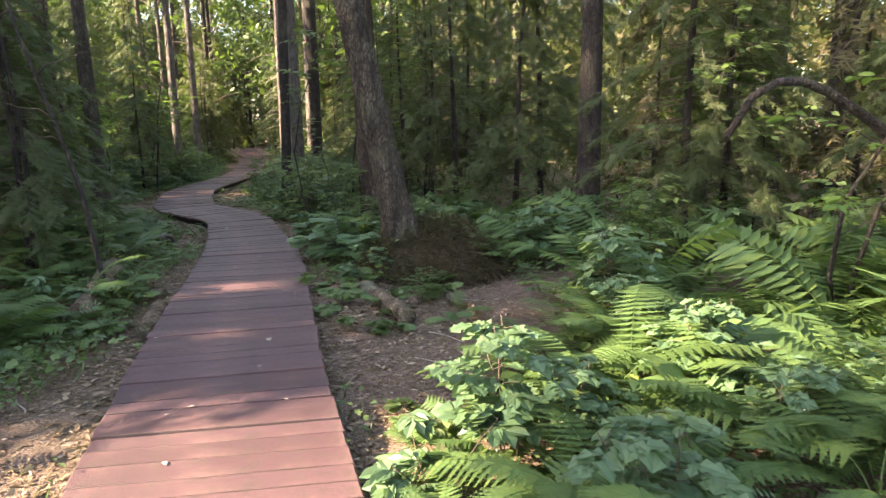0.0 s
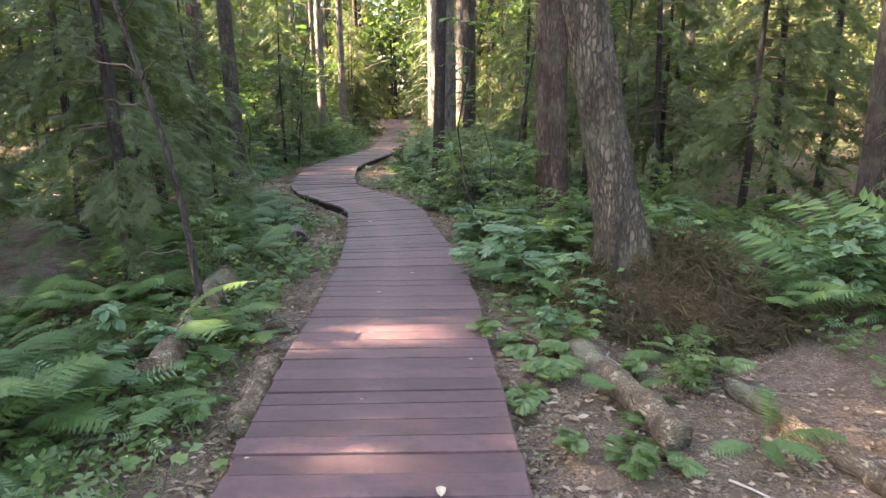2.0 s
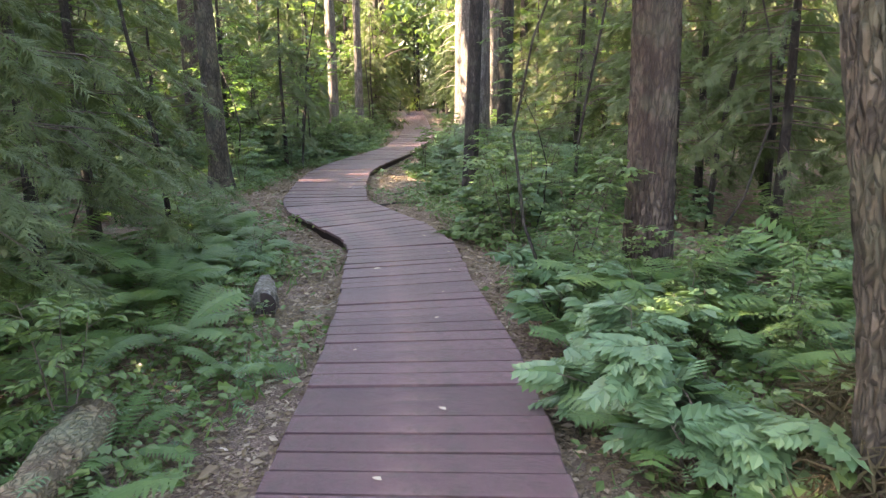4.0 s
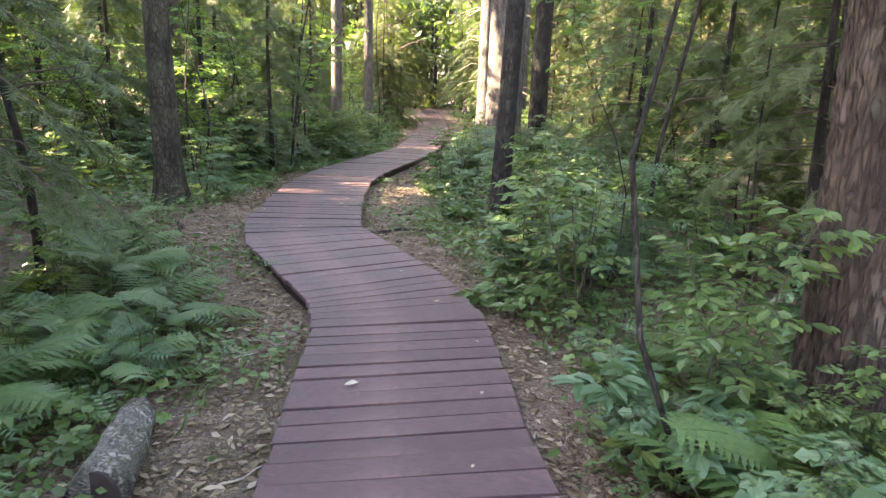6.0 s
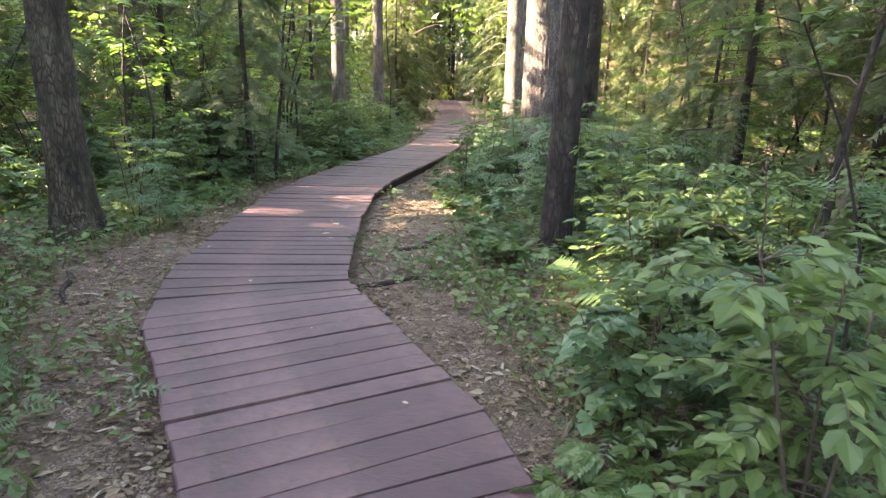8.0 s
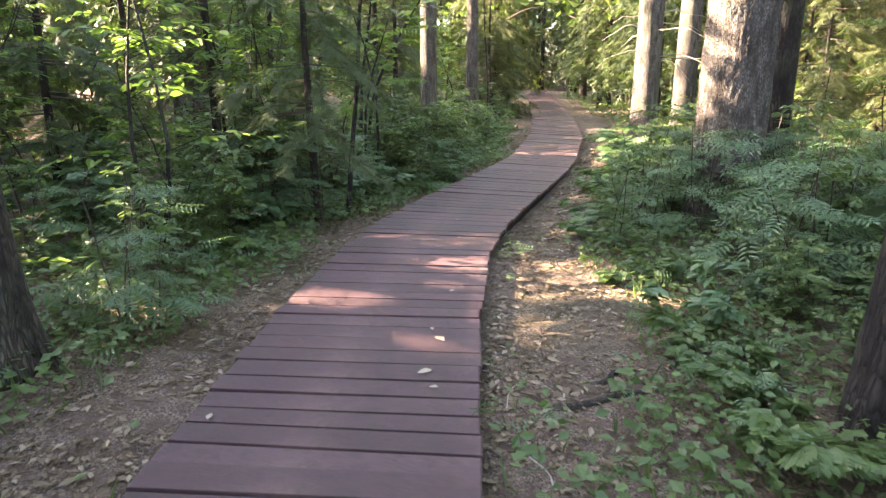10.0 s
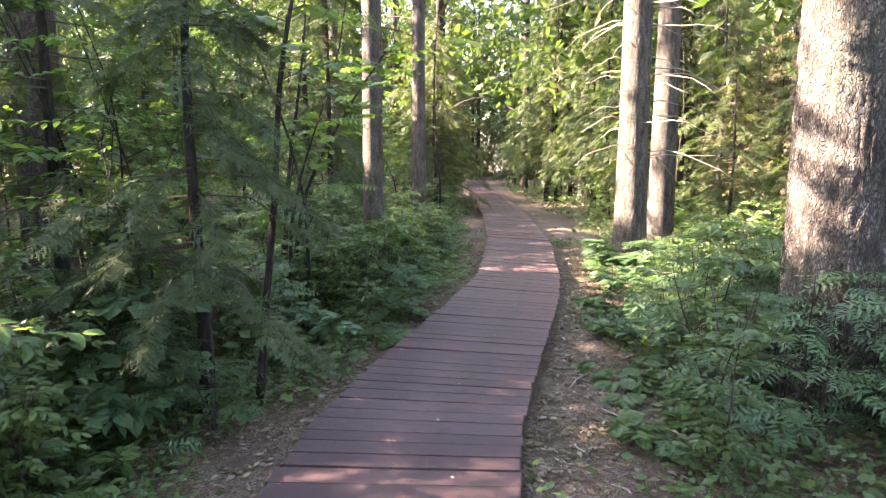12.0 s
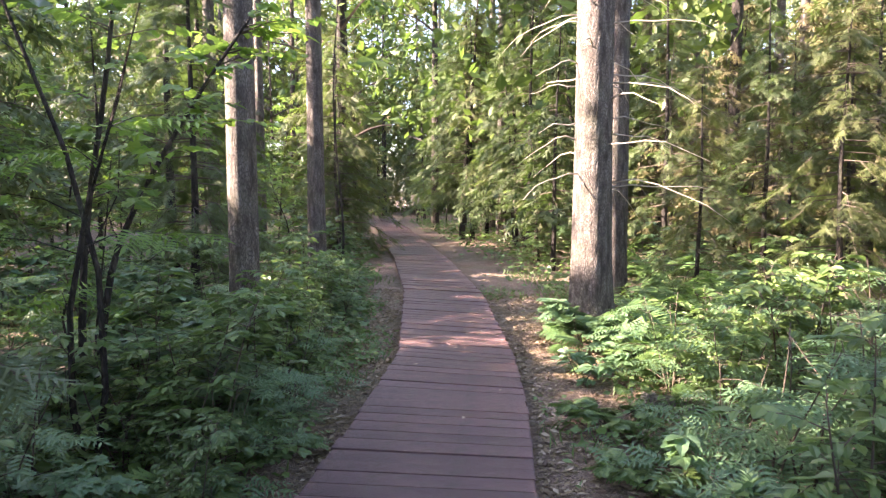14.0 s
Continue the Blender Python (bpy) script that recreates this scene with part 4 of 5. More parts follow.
# ---- thin dark stems ----
def stem(x, y, h, d, lean, label, turns=0.05):
    ob = new("bare_stem")
    ob.location = (x, y, float(soil(x, y)))
    part("trunk", trunk_mesh(d, h, lean, 8, 22, BARK_DARK, 0.15, 0.0, 0.3, turns), ob)
    for i in range(9):
        z, a, L = rng.uniform(0.5, h * 0.9), rng.uniform(0, 6.28), rng.uniform(0.25, 0.8)
        s = np.linspace(0, 1, 6)
        pts = np.stack([lean[0] * z + L * s * np.cos(a), lean[1] * z + L * s * np.sin(a), z + L * (0.5 * s - 0.3 * s * s) + 0.02 * np.sin(s * 9)], 1)
        part("branch", to_mesh("branch", *tube(pts, d * 0.16 * (1 - 0.75 * s), 4), TWIG, True), ob)
    return tagged(ob, label, "sapling", "bare stems")


for x, y, h, d, lean in [(-3.3, 6.4, 4.5, 0.055, (-0.26, 0.1)), (-4.5, 7.2, 5, 0.06, (-0.02, 0)), (-5.85, 10.9, 4, 0.06, (-0.1, 0)), (-8.9, 25.3, 4.5, 0.04, (0, 0)),
                         (-4.7, 31.6, 5, 0.06, (0, 0)), (-3.6, 31.0, 5, 0.05, (0, 0)), (-0.3, 13.0, 5, 0.07, (0.05, 0)), (-1.9, 14.2, 5, 0.05, (0.1, 0))]:
    stem(x, y, h, d, lean, "thin dark bare stem rising from undergrowth")

# ---- a many-stemmed sapling with bowed stems ----
def bowed_sapling(x, y, stems, leaves, mat, label):
    ob = new("bowed_sapling")
    ob.location = (x, y, float(soil(x, y)))
    P, F, twigs = [], [], []
    for rise in stems:
        q = np.linspace(0, 1, 15)
        k = np.linspace(0, 1, len(rise))
        pts = np.stack([np.interp(q, k, [r[c] for r in rise]) for c in range(3)], 1)
        pts[1:-1] = (pts[:-2] + 2 * pts[1:-1] + pts[2:]) / 4
        part("stem", to_mesh("stem", *tube(pts, 0.026 * (1 - 0.8 * q) + 0.003, 7), BARK_DARK, True), ob)
        for b in range(leaves // len(stems) // 12):
            t = rng.uniform(0.42, 1)
            o = np.array([np.interp(t, q, pts[:, c]) for c in range(3)])
            a, L = rng.uniform(0, 6.28), rng.uniform(0.35, 0.95) * (1.25 - 0.6 * t)
            u = np.linspace(0, 1, 4)
            tip = o + np.stack([L * u * np.cos(a), L * u * np.sin(a), L * (0.5 * u - 0.35 * u * u)], 1)
            twigs.append(tube(tip, 0.006 * (1 - 0.8 * u), 3, False))
            v = np.linspace(0.2, 1, 12)
            P.append(np.stack([np.interp(v, u, tip[:, c]) for c in range(3)], 1))
            d = a + np.where(np.arange(12) % 2 == 0, 1, -1) * rng.uniform(0.4, 1.2, 12)
            F.append(np.stack([np.cos(d), np.sin(d), rng.uniform(-0.5, 0.1, 12)], 1))
    part("twigwork", to_mesh("twigwork", *join(*twigs), TWIG, True), ob, kind="stuff")
    P, F = np.concatenate(P), np.concatenate(F)
    part("foliage", to_mesh("foliage", *scatter(LOBED, P, F, np.array([0, 0, 1.0]) + rng.normal(size=P.shape) * 0.3, rng.uniform(0.06, 0.11, len(P))), mat), ob, kind="stuff")
    return tagged(ob, label, "sapling", "saplings")


bowed_sapling(-9.0, 20.4, [[(0, 0, -0.05), (-0.03, 0.05, 0.7), (-0.02, 0.12, 1.4), (0.05, 0.26, 2.2), (0.16, 0.3, 3.1), (0.1, 0.3, 4.2)],
                           [(0.05, 0, -0.05), (0.08, 0.08, 0.6), (0.14, 0.15, 1.2), (0.34, 0.33, 1.75), (0.68, 0.4, 2.3), (1.0, 0.4, 2.7)]], 620, LEAF_LIGHT, "bowed dark-stemmed maple sapling with light green leaves")
bowed_sapling(-7.72, 17.9, [[(0, 0, -0.05), (0.02, 0.1, 0.7), (0.12, 0.1, 1.4), (0.1, 0.2, 2.1), (0.3, 0.2, 2.9), (0.5, 0.3, 4.0)]], 150, LEAF, "crooked thin dark sapling beside a young spruce")

# ---- dead twigs on the spruce ----
for i in range(34):
    z = rng.uniform(1.5, 4.4)
    a = rng.choice([0.0, 3.14]) + rng.normal() * 0.8
    L = rng.uniform(0.35, 1.25)
    droop = rng.uniform(0.15, 0.6)
    s = np.linspace(0, 1, 6)
    pts = np.stack([(0.2 + L * s) * np.cos(a), (0.2 + L * s) * np.sin(a), z + L * (0.15 * s - droop * s * s) + 0.02 * np.sin(9 * s + i)], 1)
    tree = [o for o in bpy.data.objects if o.name == "spruce_tree.002"][0]
    part("dead_twig", to_mesh("dead_twig", *tube(pts, 0.009 * (1 - 0.72 * s), 5), DEAD_TWIG, True), tree)


# ---- arched dead tree ----
s = np.linspace(0, 1, 14)
pts = np.stack([4.75 - 2.55 * s, 5.35 - 0.2 * s, np.interp(s, [0, 0.25, 0.5, 0.62, 0.72, 0.83, 0.93, 1], [-0.1, 0.75, 1.42, 1.66, 1.80, 1.80, 1.70, 1.42]) + 0.03 * np.sin(s * 17)], 1)
arch = part("bent_trunk", to_mesh("bent_trunk", *tube(pts - pts[0], 0.062 * (1 - 0.55 * s), 8), BARK_DARK, True))
arch.location = pts[0]
tagged(arch, "dark dead sapling bent over in an arch above ferns", "dead tree")

# ---- logs, stump, roots ----
def log(name, a, b, d, mat, label):
    a, b = np.array(a, float), np.array(b, float)
    s = np.linspace(0, 1, 16)[:, None]
    pts = a + (b - a) * s + rng.normal(size=(16, 3)) * 0.008
    pts[:, 2] = soil(pts[:, 0], pts[:, 1]) + d * 0.38
    sides = 16
    v, f = tube(pts - a, d / 2 * (1 + 0.08 * np.sin(s[:, 0] * 19) + rng.normal(size=16) * 0.04), sides)
    v = v + rng.normal(size=v.shape) * d * 0.025
    ob = part(name, to_mesh(name, v, f, mat, True))
    ob.location = a
    return tagged(ob, label, "log")


log("fallen_log", (-0.76, 6.42, 0), (-0.28, 5.42, 0), 0.17, ROTTEN, "rotting mossy log lying on leaf litter")
log("fallen_log", (0.1, 6.1, 0), (0.5, 5.1, 0), 0.10, ROTTEN, "thin rotting log lying on leaf litter")
log("fallen_log", (-3.75, 7.4, 0), (-3.1, 5.5, 0), 0.24, ROTTEN, "thick mossy log half hidden by ferns")
log("rotten_log", (-2.36, 5.15, 0), (-2.56, 5.85, 0), 0.17, ROTTEN, "crumbling reddish rotten log beside the boardwalk")
log("fallen_log", (-5.4, 21.75, 0), (-4.2, 21.65, 0), 0.12, WEATHERED, "grey fallen log under seedlings")


log("rotten_stump", (-1.98, 9.72, 0), (-1.78, 9.62, 0), 0.15, ROTTEN, "crumbling rotten stump beside the boardwalk")


def stump():
    sides, s = 20, np.linspace(0, 1, 8)
    pts = np.stack([0.30 * s - 0.02, -0.55 * s, 0.10 + 0.03 * s], 1)
    v, f = tube(pts, 0.10 * (1 - 0.25 * (1 - s)), sides)
    v = v + rng.normal(size=v.shape) * 0.006
    ob = part("cut_log", to_mesh("cut_log", v, f, WEATHERED, True))
    ob.location = (-4.12, 9.72, float(soil(-4.1, 9.7)) - 0.02)
    tagged(ob, "short grey weathered log lying beside ferns", "log")
    e = np.stack([0.285 + 0 * s[:2], -0.555 + 0 * s[:2] - np.array([0.0, 0.012]), 0.13 + 0 * s[:2]], 1)
    part("cut_end", to_mesh("cut_end", *tube(e, 0.085, 20), BEAM), ob, "dark rotten cut end")


stump()
for x0, y0, x1, y1, d in [(-4.75, 13.95, -4.15, 14.35, 0.055), (-4.85, 14.9, -4.35, 15.3, 0.05), (-4.75, 15.2, -4.5, 15.45, 0.035), (-6.7, 13.4, -6.2, 12.9, 0.05), (-0.45, 7.0, -0.75, 6.7, 0.06), (-0.1, 7.0, 0.1, 6.55, 0.05), (0.1, 7.1, 0.5, 6.8, 0.045)]:
    s = np.linspace(0, 1, 12)
    xs, ys = x0 + (x1 - x0) * s + 0.04 * np.sin(s * 7), y0 + (y1 - y0) * s
    zs = soil(xs, ys) + d * 0.2 - 0.03 * (2 * s - 1) ** 2
    ob = part("tree_root", to_mesh("tree_root", *tube(np.stack([xs - x0, ys - y0, zs], 1), d / 2 * (1.1 - 0.6 * s), 8), BARK_GREY, True))
    ob.location = (x0, y0, 0)
    tagged(ob, "surface root crossing trodden soil", "root", "surface roots")


# ---- low cover and litter ----
def cover(name, count, box, shape, size, mat, lift, label, bare=False, tilt=0.5, band=0.0, upright=False):
    y = rng.uniform(box[2], box[3], count)
    x = rng.uniform(box[0], box[1], count)
    if band:
        w = 0.04 + band * rng.uniform(0, 1, count) ** 1.3
        x = np.where(rng.uniform(size=count) < 0.5, edge_left(y) - w, edge_right(y) + w)
    d, side = off_deck(x, y)
    sh = np.array([shoulder(b, int(c)) for b, c in zip(y, side)])
    patch = np.sin(1.9 * x + 1.3 * np.sin(y * 0.9)) * np.sin(1.6 * y + 0.7 * np.sin(1.1 * x)) + rng.normal(size=count) * 0.35
    ok = (d > 0.03) if bare else (d > 0.06) & (patch > 1.0 - 2.4 * np.clip((d - sh * np.where((y < 8) & (side > 0), 1.0, np.where((y < 13) & (side > 0), 0.5, 0.75))) / 0.5, 0, 1))
    x, y = x[ok], y[ok]
    n = len(x)
    p = np.stack([x, y, soil(x, y) + rng.uniform(0.3, 1, n) * lift], 1)
    a = rng.uniform(0, 6.28, n)
    f = np.stack([np.cos(a), np.sin(a), rng.uniform(-0.3, 0.3, n) * (0.3 if bare else 1)], 1)
    u = np.array([0, 0, 1.0]) + rng.normal(size=(n, 3)) * tilt
    if upright:
        f[:, 2] = rng.uniform(0.8, 2.5, n)
        u = unit(n)
        p[:, 2] -= 0.01
    ob = part(name, to_mesh(name, *scatter(shape, p, f, u, rng.uniform(0.6, 1.3, n) * size), mat))
    return tagged(ob, label, "ground cover", kind="stuff")


cover("herb_cover", 60000, (0, 0, 1, 27), DIAMOND, 0.058, LEAF, 0.15, "low green herbs and seedlings on the forest floor", band=2.3)
cover("herb_cover", 9000, (0, 0, 1, 27), LOBED, 0.07, LEAF, 0.15, "light green low herbs beside the boardwalk", band=2.6)
cover("herb_cover", 4500, (0, 0, 1, 27), COMPOUND, 0.14, LEAF_GREY, 0.22, "feathery bluish-green seedlings beside the boardwalk", band=3.0)
cover("herb_cover", 26000, (-17, 4, 24, 50), DIAMOND, 0.12, LEAF, 0.3, "green undergrowth farther along the path")
cover("herb_cover", 14000, (-16, -8, 3, 24), DIAMOND, 0.12, LEAF, 0.3, "green undergrowth deep in the wood")
cover("herb_cover", 14000, (-2.5, 9, 3, 26), OVAL, 0.09, LEAF, 0.24, "green undergrowth deep in the wood")
cover("grass", 16000, (0, 0, 1, 30), (NARROW[0] * np.array([1, 0.35, 1.6]), NARROW[1]), 0.13, LEAF, 0.0, "thin green grass blades beside the boardwalk", band=1.6, upright=True)
cover("leaf_litter", 60000, (0, 0, 1, 27), DIAMOND, 0.034, LITTER, 0.012, "brown fallen leaves and bark flakes on soil", True, 0.35, 2.0)
cover("bark_flakes", 15000, (0, 0, 1, 27), (DIAMOND[0] * np.array([1, 0.7, 1]), DIAMOND[1]), 0.06, LITTER, 0.02, "pale bark flakes and dead leaves on soil", True, 0.5, 1.9)
cover("needle_litter", 46000, (0, 0, 1, 27), (NARROW[0] * np.array([1, 0.22, 1]), NARROW[1]), 0.07, LITTER, 0.010, "fallen needles and twig bits on soil", True, 0.3, 2.0)



SPRAY = sprig(3, 0.10)


def far_woods(name, count, mat, size, label, inner, outer, top, base=0.2, west=False):
    """Clumps of foliage in the depth of the wood, thinning out upwards."""
    k = count // 30
    cx, cy = rng.uniform(-44, 26, k * 6), rng.uniform(-4, 88, k * 6)
    d, _ = off_deck(cx, np.minimum(cy, 70))
    d = np.where(cy > 58, np.maximum(d, inner + 0.1), d)
    ok = (d > inner) & (d < outer) & ((cx < edge_left(cy)) | (not west))
    cx, cy = cx[ok][:k], cy[ok][:k]
    k = len(cx)
    cz = base + (top - base) * rng.uniform(0, 1, k) ** 1.1
    p = np.repeat(np.stack([cx, cy, cz], 1), 30, 0) + rng.normal(size=(k * 30, 3)) * np.array([0.6, 0.6, 0.4])
    p[:, 2] = np.maximum(p[:, 2], 0.1)
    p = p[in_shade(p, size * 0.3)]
    down = unit(len(p)) + np.array([0, 0, -0.75])
    ob = part(name, to_mesh(name, *scatter(SPRAY, p, down, unit(len(p)) + np.array([0, 0, 0.8]), rng.uniform(0.6, 1.3, len(p)) * size), mat))
    return tagged(ob, label, "far woods", kind="stuff")


far_woods("far_foliage", 70000, OLIVE, 0.44, "light green foliage deep in the wood", 8, 34, 12.0)
far_woods("far_foliage", 70000, NEEDLE, 0.44, "dark green foliage deep in the wood", 8, 38, 12.0)
far_woods("far_boughs", 36000, NEEDLE_LIGHT, 0.40, "pale spruce boughs deep in the wood", 7, 30, 10.0)
far_woods("far_boughs", 26000, NEEDLE_DRY, 0.40, "dry brown spruce boughs deep in the wood", 6, 26, 8.0)
# extra foliage west of the path, added only to block the low sun
far_woods("far_foliage", 17000, NEEDLE, 0.80, "dark foliage added on the sun side to block stray sun", 9, 30, 17.0, 3.5, True)
far_woods("far_foliage", 18000, OLIVE, 1.1, "hazy green crowns closing the wood far off", 28, 66, 27.0, 4.0)
far_woods("far_foliage", 36000, OLIVE, 0.85, "dense high foliage behind the nearer trees", 17, 62, 22.0)

# ---- a sign far along the path ----
post = part("sign", to_mesh("sign", *tube([(0, 0, 0), (0, 0, 1.2)], 0.04, 8), BARK_DARK))
post.location = (-12.6, 49.0, -0.1)
tagged(post, "small dark board on a post beside the path", "sign")
bm = bmesh.new()
bmesh.ops.create_cube(bm, size=1)
bmesh.ops.scale(bm, vec=(0.6, 0.04, 0.4), verts=bm.verts)
bmesh.ops.bevel(bm, geom=bm.edges[:], offset=0.008, segments=1, affect="EDGES")
board = bpy.data.meshes.new("board")
bm.to_mesh(board)
board.materials.append(SIGN)
part("board", board, post).location = (0, -0.05, 1.25)

# ---- boardwalk ----
deck = tagged(new("boardwalk"), "winding boardwalk of reddish-brown stained planks", "boardwalk", kind="structure")
# ends of some planks: left x, y and right x, y; those between are laid evenly
ENDS = [(-0.55, -1.1, 0.70, -0.90), (-1.67, 2.85, -0.46, 3.03), (-2.01, 4.07, -0.82, 4.32), (-2.27, 5.08, -1.07, 5.36), (-2.50, 6.06, -1.31, 6.32), (-2.71, 7.02, -1.53, 7.26), (-3.05, 8.41, -1.95, 8.73),
        (-3.35, 9.40, -2.41, 9.84), (-3.89, 10.92, -2.96, 11.42), (-4.14, 11.34, -3.38, 12.13), (-4.44, 11.64, -3.63, 12.44), (-4.89, 12.12, -4.08, 12.96), (-5.29, 12.50, -4.40, 13.33), (-5.64, 13.03, -4.68, 13.65),
        (-5.86, 13.40, -4.76, 13.80), (-6.03, 13.83, -4.92, 14.20), (-6.52, 15.15, -5.42, 15.54), (-6.93, 16.52, -5.82, 16.86), (-7.15, 17.60, -6.0, 17.85), (-7.25, 18.8, -6.09, 18.92), (-7.33, 21.0, -6.22, 21.0),
        (-7.45, 22.6, -6.38, 22.45), (-8.22, 26.3, -7.02, 26.05), (-9.55, 31.2, -8.25, 30.9), (-13.6, 44.7, -12.2, 44.4), (-17.0, 57.0, -15.8, 56.7)]
E = np.array(ENDS)
mid = (E[:, :2] + E[:, 2:]) / 2
run = np.concatenate([[0], np.cumsum(np.linalg.norm(np.diff(mid, axis=0), axis=1))])
bend = run[np.searchsorted(mid[:, 1], 9.3)]
widths = np.where(np.arange(700) * 0.163 < bend, 0.163, 0.147) * rng.uniform(0.88, 1.12, 700)
stations = np.cumsum(widths)
stations = stations[stations < run[-1]]
joints = np.stack([np.interp(stations, run, E[:, c]) for c in range(4)], 1)


def plank(a, b, lift, over):
    """A board between the joints a and b, with worn top edges."""
    la, ra, lb, rb = a[:2], a[2:], b[:2], b[2:]
    gap = rng.choice([0.0035, 0.006, 0.010], p=[0.4, 0.4, 0.2])
    g = gap / max(0.05, np.linalg.norm(lb - la)), gap * 0.9 / max(0.05, np.linalg.norm(rb - ra))
    c = [la + (lb - la) * g[0], ra + (rb - ra) * g[1], rb - (rb - ra) * g[1], lb - (lb - la) * g[0]]
    e = (c[1] - c[0]) / np.linalg.norm(c[1] - c[0])
    c[0], c[3] = c[0] - e * over[0], c[3] - e * over[0]
    c[1], c[2] = c[1] + e * over[1], c[2] + e * over[1]
    m = sum(c) / 4
    top = [q + (m - q) / np.linalg.norm(m - q) * 0.007 for q in c]
    v = [(*(q - m), -0.032) for q in c] + [(*(q - m), -0.005) for q in c] + [(*(q - m), 0.0) for q in top]
    f = [(3, 2, 1, 0), (8, 9, 10, 11)] + [(k + i, k + (i + 1) % 4, k + 4 + (i + 1) % 4, k + 4 + i) for k in (0, 4) for i in range(4)]
    return m, lift, v, f


far_pieces = []
for i in range(len(joints) - 1):
    m, lift, v, f = plank(joints[i], joints[i + 1], rng.normal() * 0.0025, (rng.uniform(0, 0.018), rng.uniform(0, 0.018)))
    if i < 300:
        ob = part("plank", to_mesh("plank", v, f, BOARD), deck)
        ob.matrix_basis = pose(m[0], m[1], lift, rng.normal() * 0.25, rng.normal() * 0.12, 0)
    else:
        far_pieces.append((np.array(v) + np.array([m[0], m[1], lift]), f))
if far_pieces:
    tagged(part("far_planks", to_mesh("far_planks", *join(*far_pieces), BOARD), deck), kind="stuff")
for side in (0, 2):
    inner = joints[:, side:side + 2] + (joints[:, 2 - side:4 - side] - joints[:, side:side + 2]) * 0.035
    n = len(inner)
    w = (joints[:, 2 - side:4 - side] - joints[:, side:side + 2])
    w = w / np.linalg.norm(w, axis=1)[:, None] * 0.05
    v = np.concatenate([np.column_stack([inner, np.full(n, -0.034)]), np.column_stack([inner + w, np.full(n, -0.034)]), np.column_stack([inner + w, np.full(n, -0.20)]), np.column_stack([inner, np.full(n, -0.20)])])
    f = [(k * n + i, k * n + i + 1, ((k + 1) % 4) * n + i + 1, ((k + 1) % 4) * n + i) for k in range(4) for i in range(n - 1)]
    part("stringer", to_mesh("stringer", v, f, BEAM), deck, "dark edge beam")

# ---- fallen leaves on the boards ----
PALE = plain_material("pale_dry_leaf", (0.34, 0.27, 0.19), (0.58, 0.5, 0.40), 60)
FALLEN = to_mesh("fallen_leaf", np.array([[0, 0, 0.002], [0.02, 0.016, 0.008], [0.04, 0.013, 0.005], [0.06, 0, 0.003], [0.04, -0.013, 0.006], [0.02, -0.016, 0.009]]), [(0, 3, 2, 1), (0, 5, 4, 3)], PALE)
spots = [(-1.27, 4.71), (-3.32, 10.24), (-5.46, 15.15), (-5.38, 14.82), (-1.5, 3.4), (-0.9, 3.6)]
for y in np.arange(2.9, 24, 0.62):
    k = rng.uniform(0.06, 0.94)
    spots.append((float(edge_left(y) * (1 - k) + edge_right(y) * k), float(y)))
for i, (x, y) in enumerate(spots):
    ob = new("fallen_leaf", FALLEN)
    k = rng.uniform(0.35, 0.85) if i > 3 else 1.3
    ob.matrix_basis = Matrix.LocRotScale((x, y, 0.004), Euler((0, 0, rng.uniform(0, 6.28))), (k, k, k))
    tagged(ob, "dry pale fallen leaf on the planks", "leaf", "fallen leaves")

# ---- wood chips on the trodden soil ----
CHIP = to_mesh("wood_chip", *tube([(-0.5, 0, 0.06), (-0.2, 0.03, 0.09), (0.25, 0.02, 0.08), (0.5, 0, 0.05)], [0.07, 0.12, 0.11, 0.05], 5), PALE)
for i in range(90):
    y = rng.uniform(4, 23)
    side = -1 if y < 13 and rng.uniform() < 0.75 else 1
    w = rng.uniform(0.08, 0.8)
    x = float(edge_left(y) - w if side < 0 else edge_right(y) + w)
    k = rng.uniform(0.02, 0.07)
    ob = new("wood_chip", CHIP)
    ob.matrix_basis = Matrix.LocRotScale((x, y, float(soil(x, y)) + 0.002), Euler((0, 0, rng.uniform(0, 6.28))), (k, k * rng.uniform(0.7, 1.8), k * 0.5))
    tagged(ob, "pale wood chip lying on trodden soil", "wood chip", "wood chips")

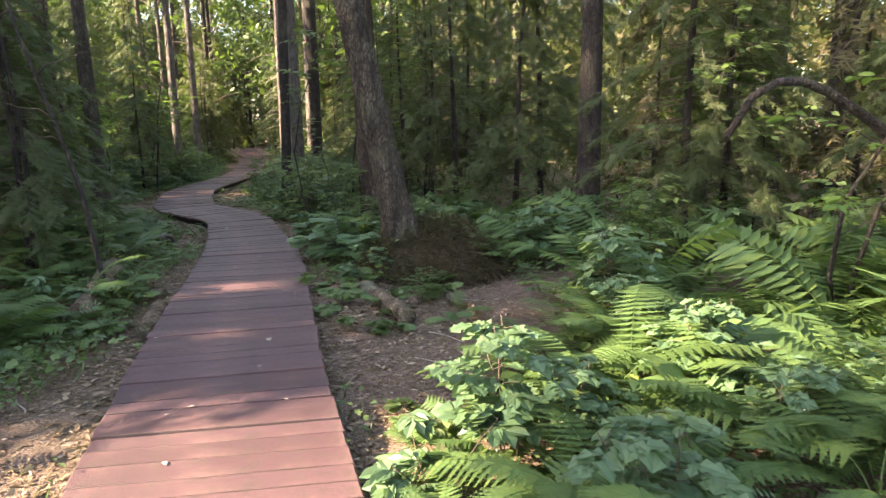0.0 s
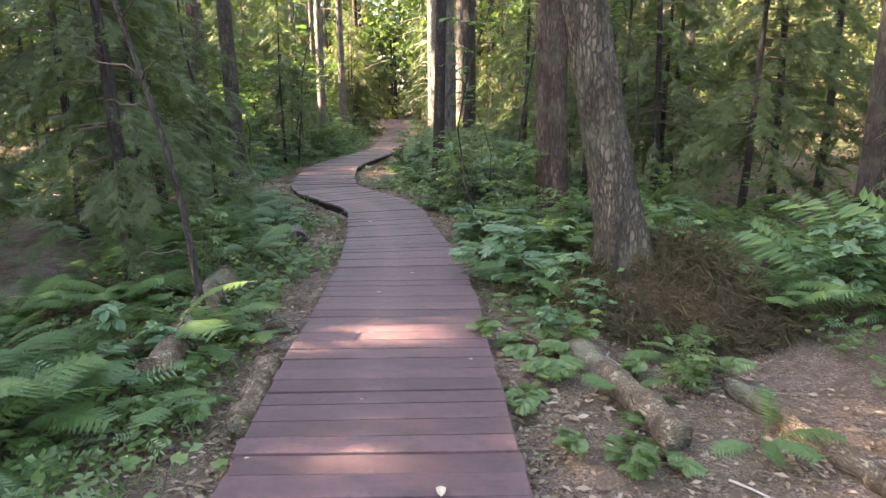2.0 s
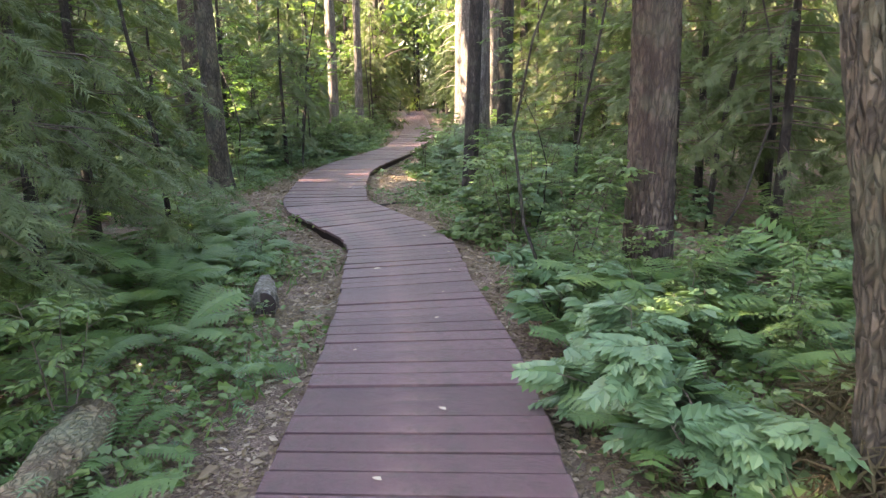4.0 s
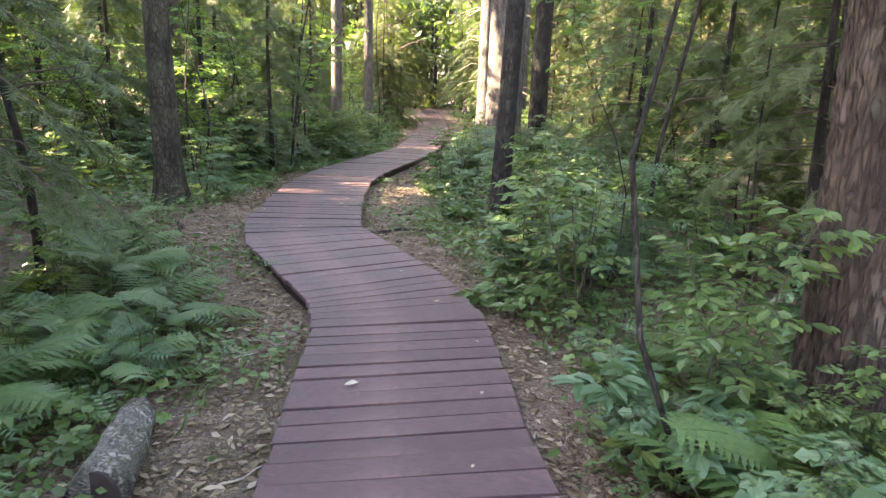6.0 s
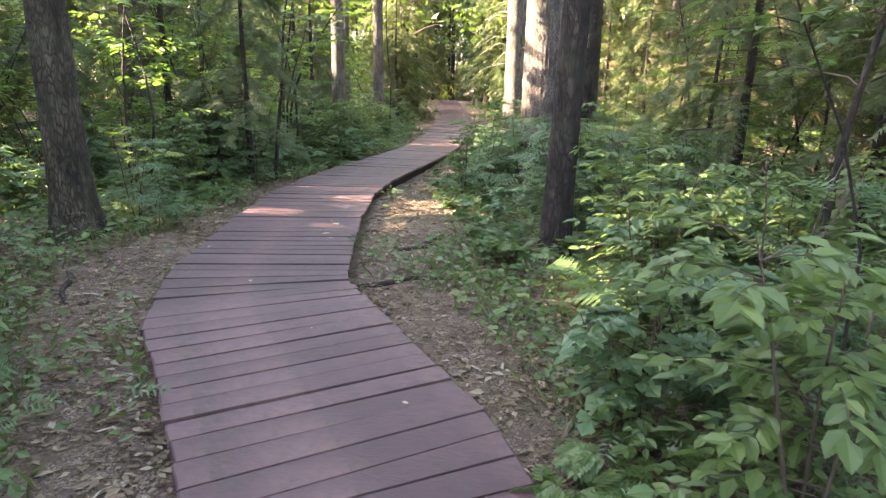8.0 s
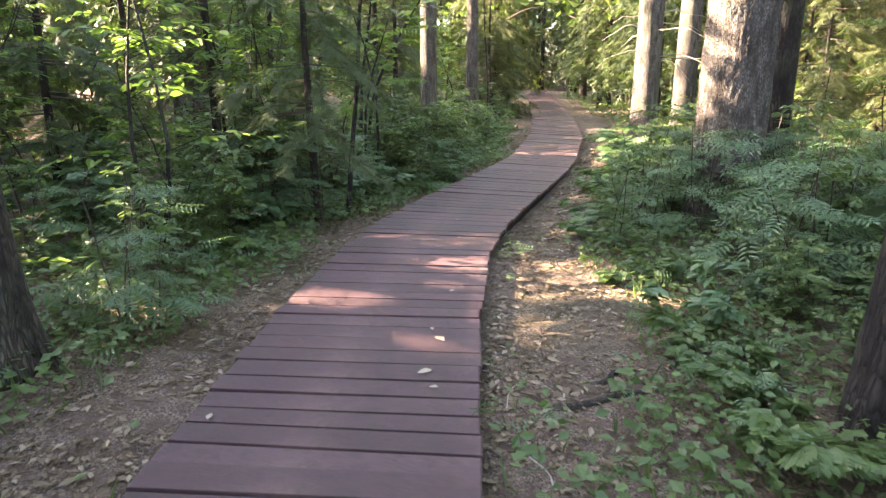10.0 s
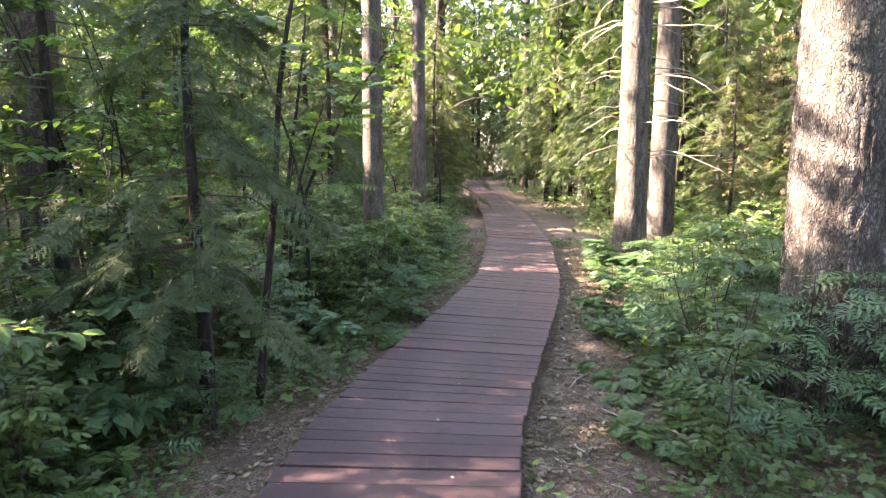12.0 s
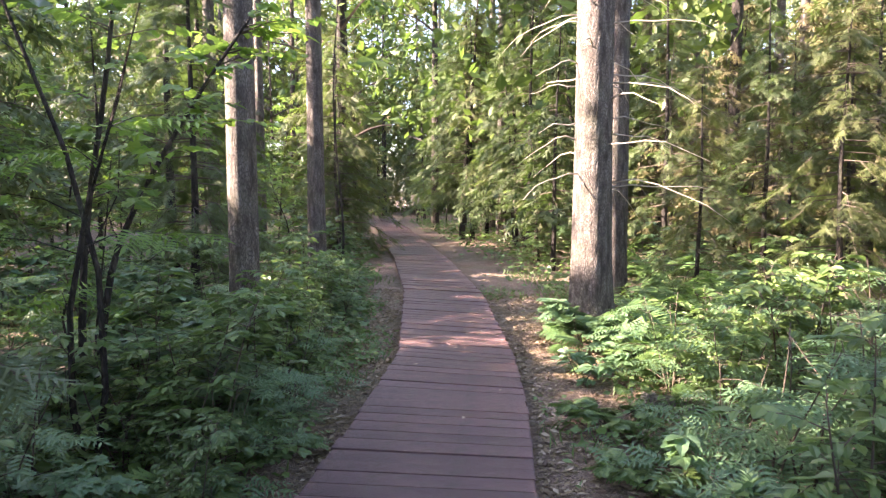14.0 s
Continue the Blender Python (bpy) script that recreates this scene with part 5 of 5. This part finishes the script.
# ---- twigs on the trodden soil ----
for i in range(56):
    y = rng.uniform(3.6, 22)
    side = -1 if y < 13.5 and rng.uniform() < 0.6 else 1
    w = rng.uniform(0.08, 0.9) * (1.0 if side < 0 or y > 7.5 else 1.8)
    x = float(edge_left(y) - w if side < 0 else edge_right(y) + w)
    a, L, q = rng.uniform(0, 6.28), rng.uniform(0.12, 0.5), np.linspace(0, 1, 6)
    px, py = L * (q - 0.5) * np.cos(a) + 0.02 * np.sin(q * 5 + i), L * (q - 0.5) * np.sin(a)
    if float(off_deck(x + px, y + py)[0].min()) < 0.04:
        continue
    ob = part("fallen_twig", to_mesh("fallen_twig", *tube(np.stack([px, py, soil(x + px, y + py) + 0.006], 1), rng.uniform(0.004, 0.009) * (1 - 0.6 * q), 5), DEAD_TWIG if i % 3 else TWIG, True))
    ob.location = (x, y, 0)
    tagged(ob, "thin dry twig lying on the soil", "twig", "fallen twigs")

# ---- cones on the trodden soil ----
CONE_MAT = plain_material("cone_scales", (0.05, 0.03, 0.02), (0.13, 0.085, 0.06), 120)
q = np.linspace(0, 1, 13)
CONE = to_mesh("spruce_cone", *tube(np.stack([q - 0.5, 0 * q, 0.16 + 0 * q], 1), 0.04 + 0.19 * np.sin(np.pi * np.clip(q, 0.03, 0.97)) ** 0.6 * (1 + 0.16 * (np.arange(13) % 2)), 8), CONE_MAT)
for i in range(64):
    y = rng.uniform(8.5, 23)
    side = -1 if y < 13.2 and rng.uniform() < 0.8 else 1
    w = rng.uniform(0.06, 0.75)
    x = float(edge_left(y) - w if side < 0 else edge_right(y) + w)
    k = rng.uniform(0.035, 0.07)
    ob = new("spruce_cone", CONE)
    ob.matrix_basis = Matrix.LocRotScale((x, y, float(soil(x, y)) - 0.002), Euler((0, 0, rng.uniform(0, 6.28))), (k, k, k))
    tagged(ob, "brown fallen spruce cone on trodden soil", "cone", "fallen cones")

# ---- dead roots and bracken on the mound ----
n = 9000
a, r = rng.uniform(0, 6.28, n), np.sqrt(rng.uniform(0, 1, n))
x, y = -0.05 + 0.85 * r * np.cos(a), 7.35 + 0.75 * r * np.sin(a)
ok = np.hypot(x + 0.4, y - 7.35) > 0.16
x, y = x[ok], y[ok]
n = len(x)
p = np.stack([x, y, soil(x, y) + rng.uniform(0.0, 0.15, n)], 1)
f = np.stack([rng.normal(size=n) * 0.9, -0.4 + rng.normal(size=n) * 0.8, -0.5 + rng.normal(size=n) * 0.7], 1)
BRACKEN = leaf_material("dead_bracken", (0.018, 0.010, 0.008), (0.045, 0.026, 0.019), (0.13, 0.078, 0.055), 0.1, 0.9)
tagged(part("dead_bracken", to_mesh("dead_bracken", *scatter((NARROW[0] * np.array([1, 0.3, 1]), NARROW[1]), p, f, unit(n), rng.uniform(0.05, 0.20, n)), BRACKEN)), "dead brown bracken and rootlets on the mound", "dead plants", kind="stuff")
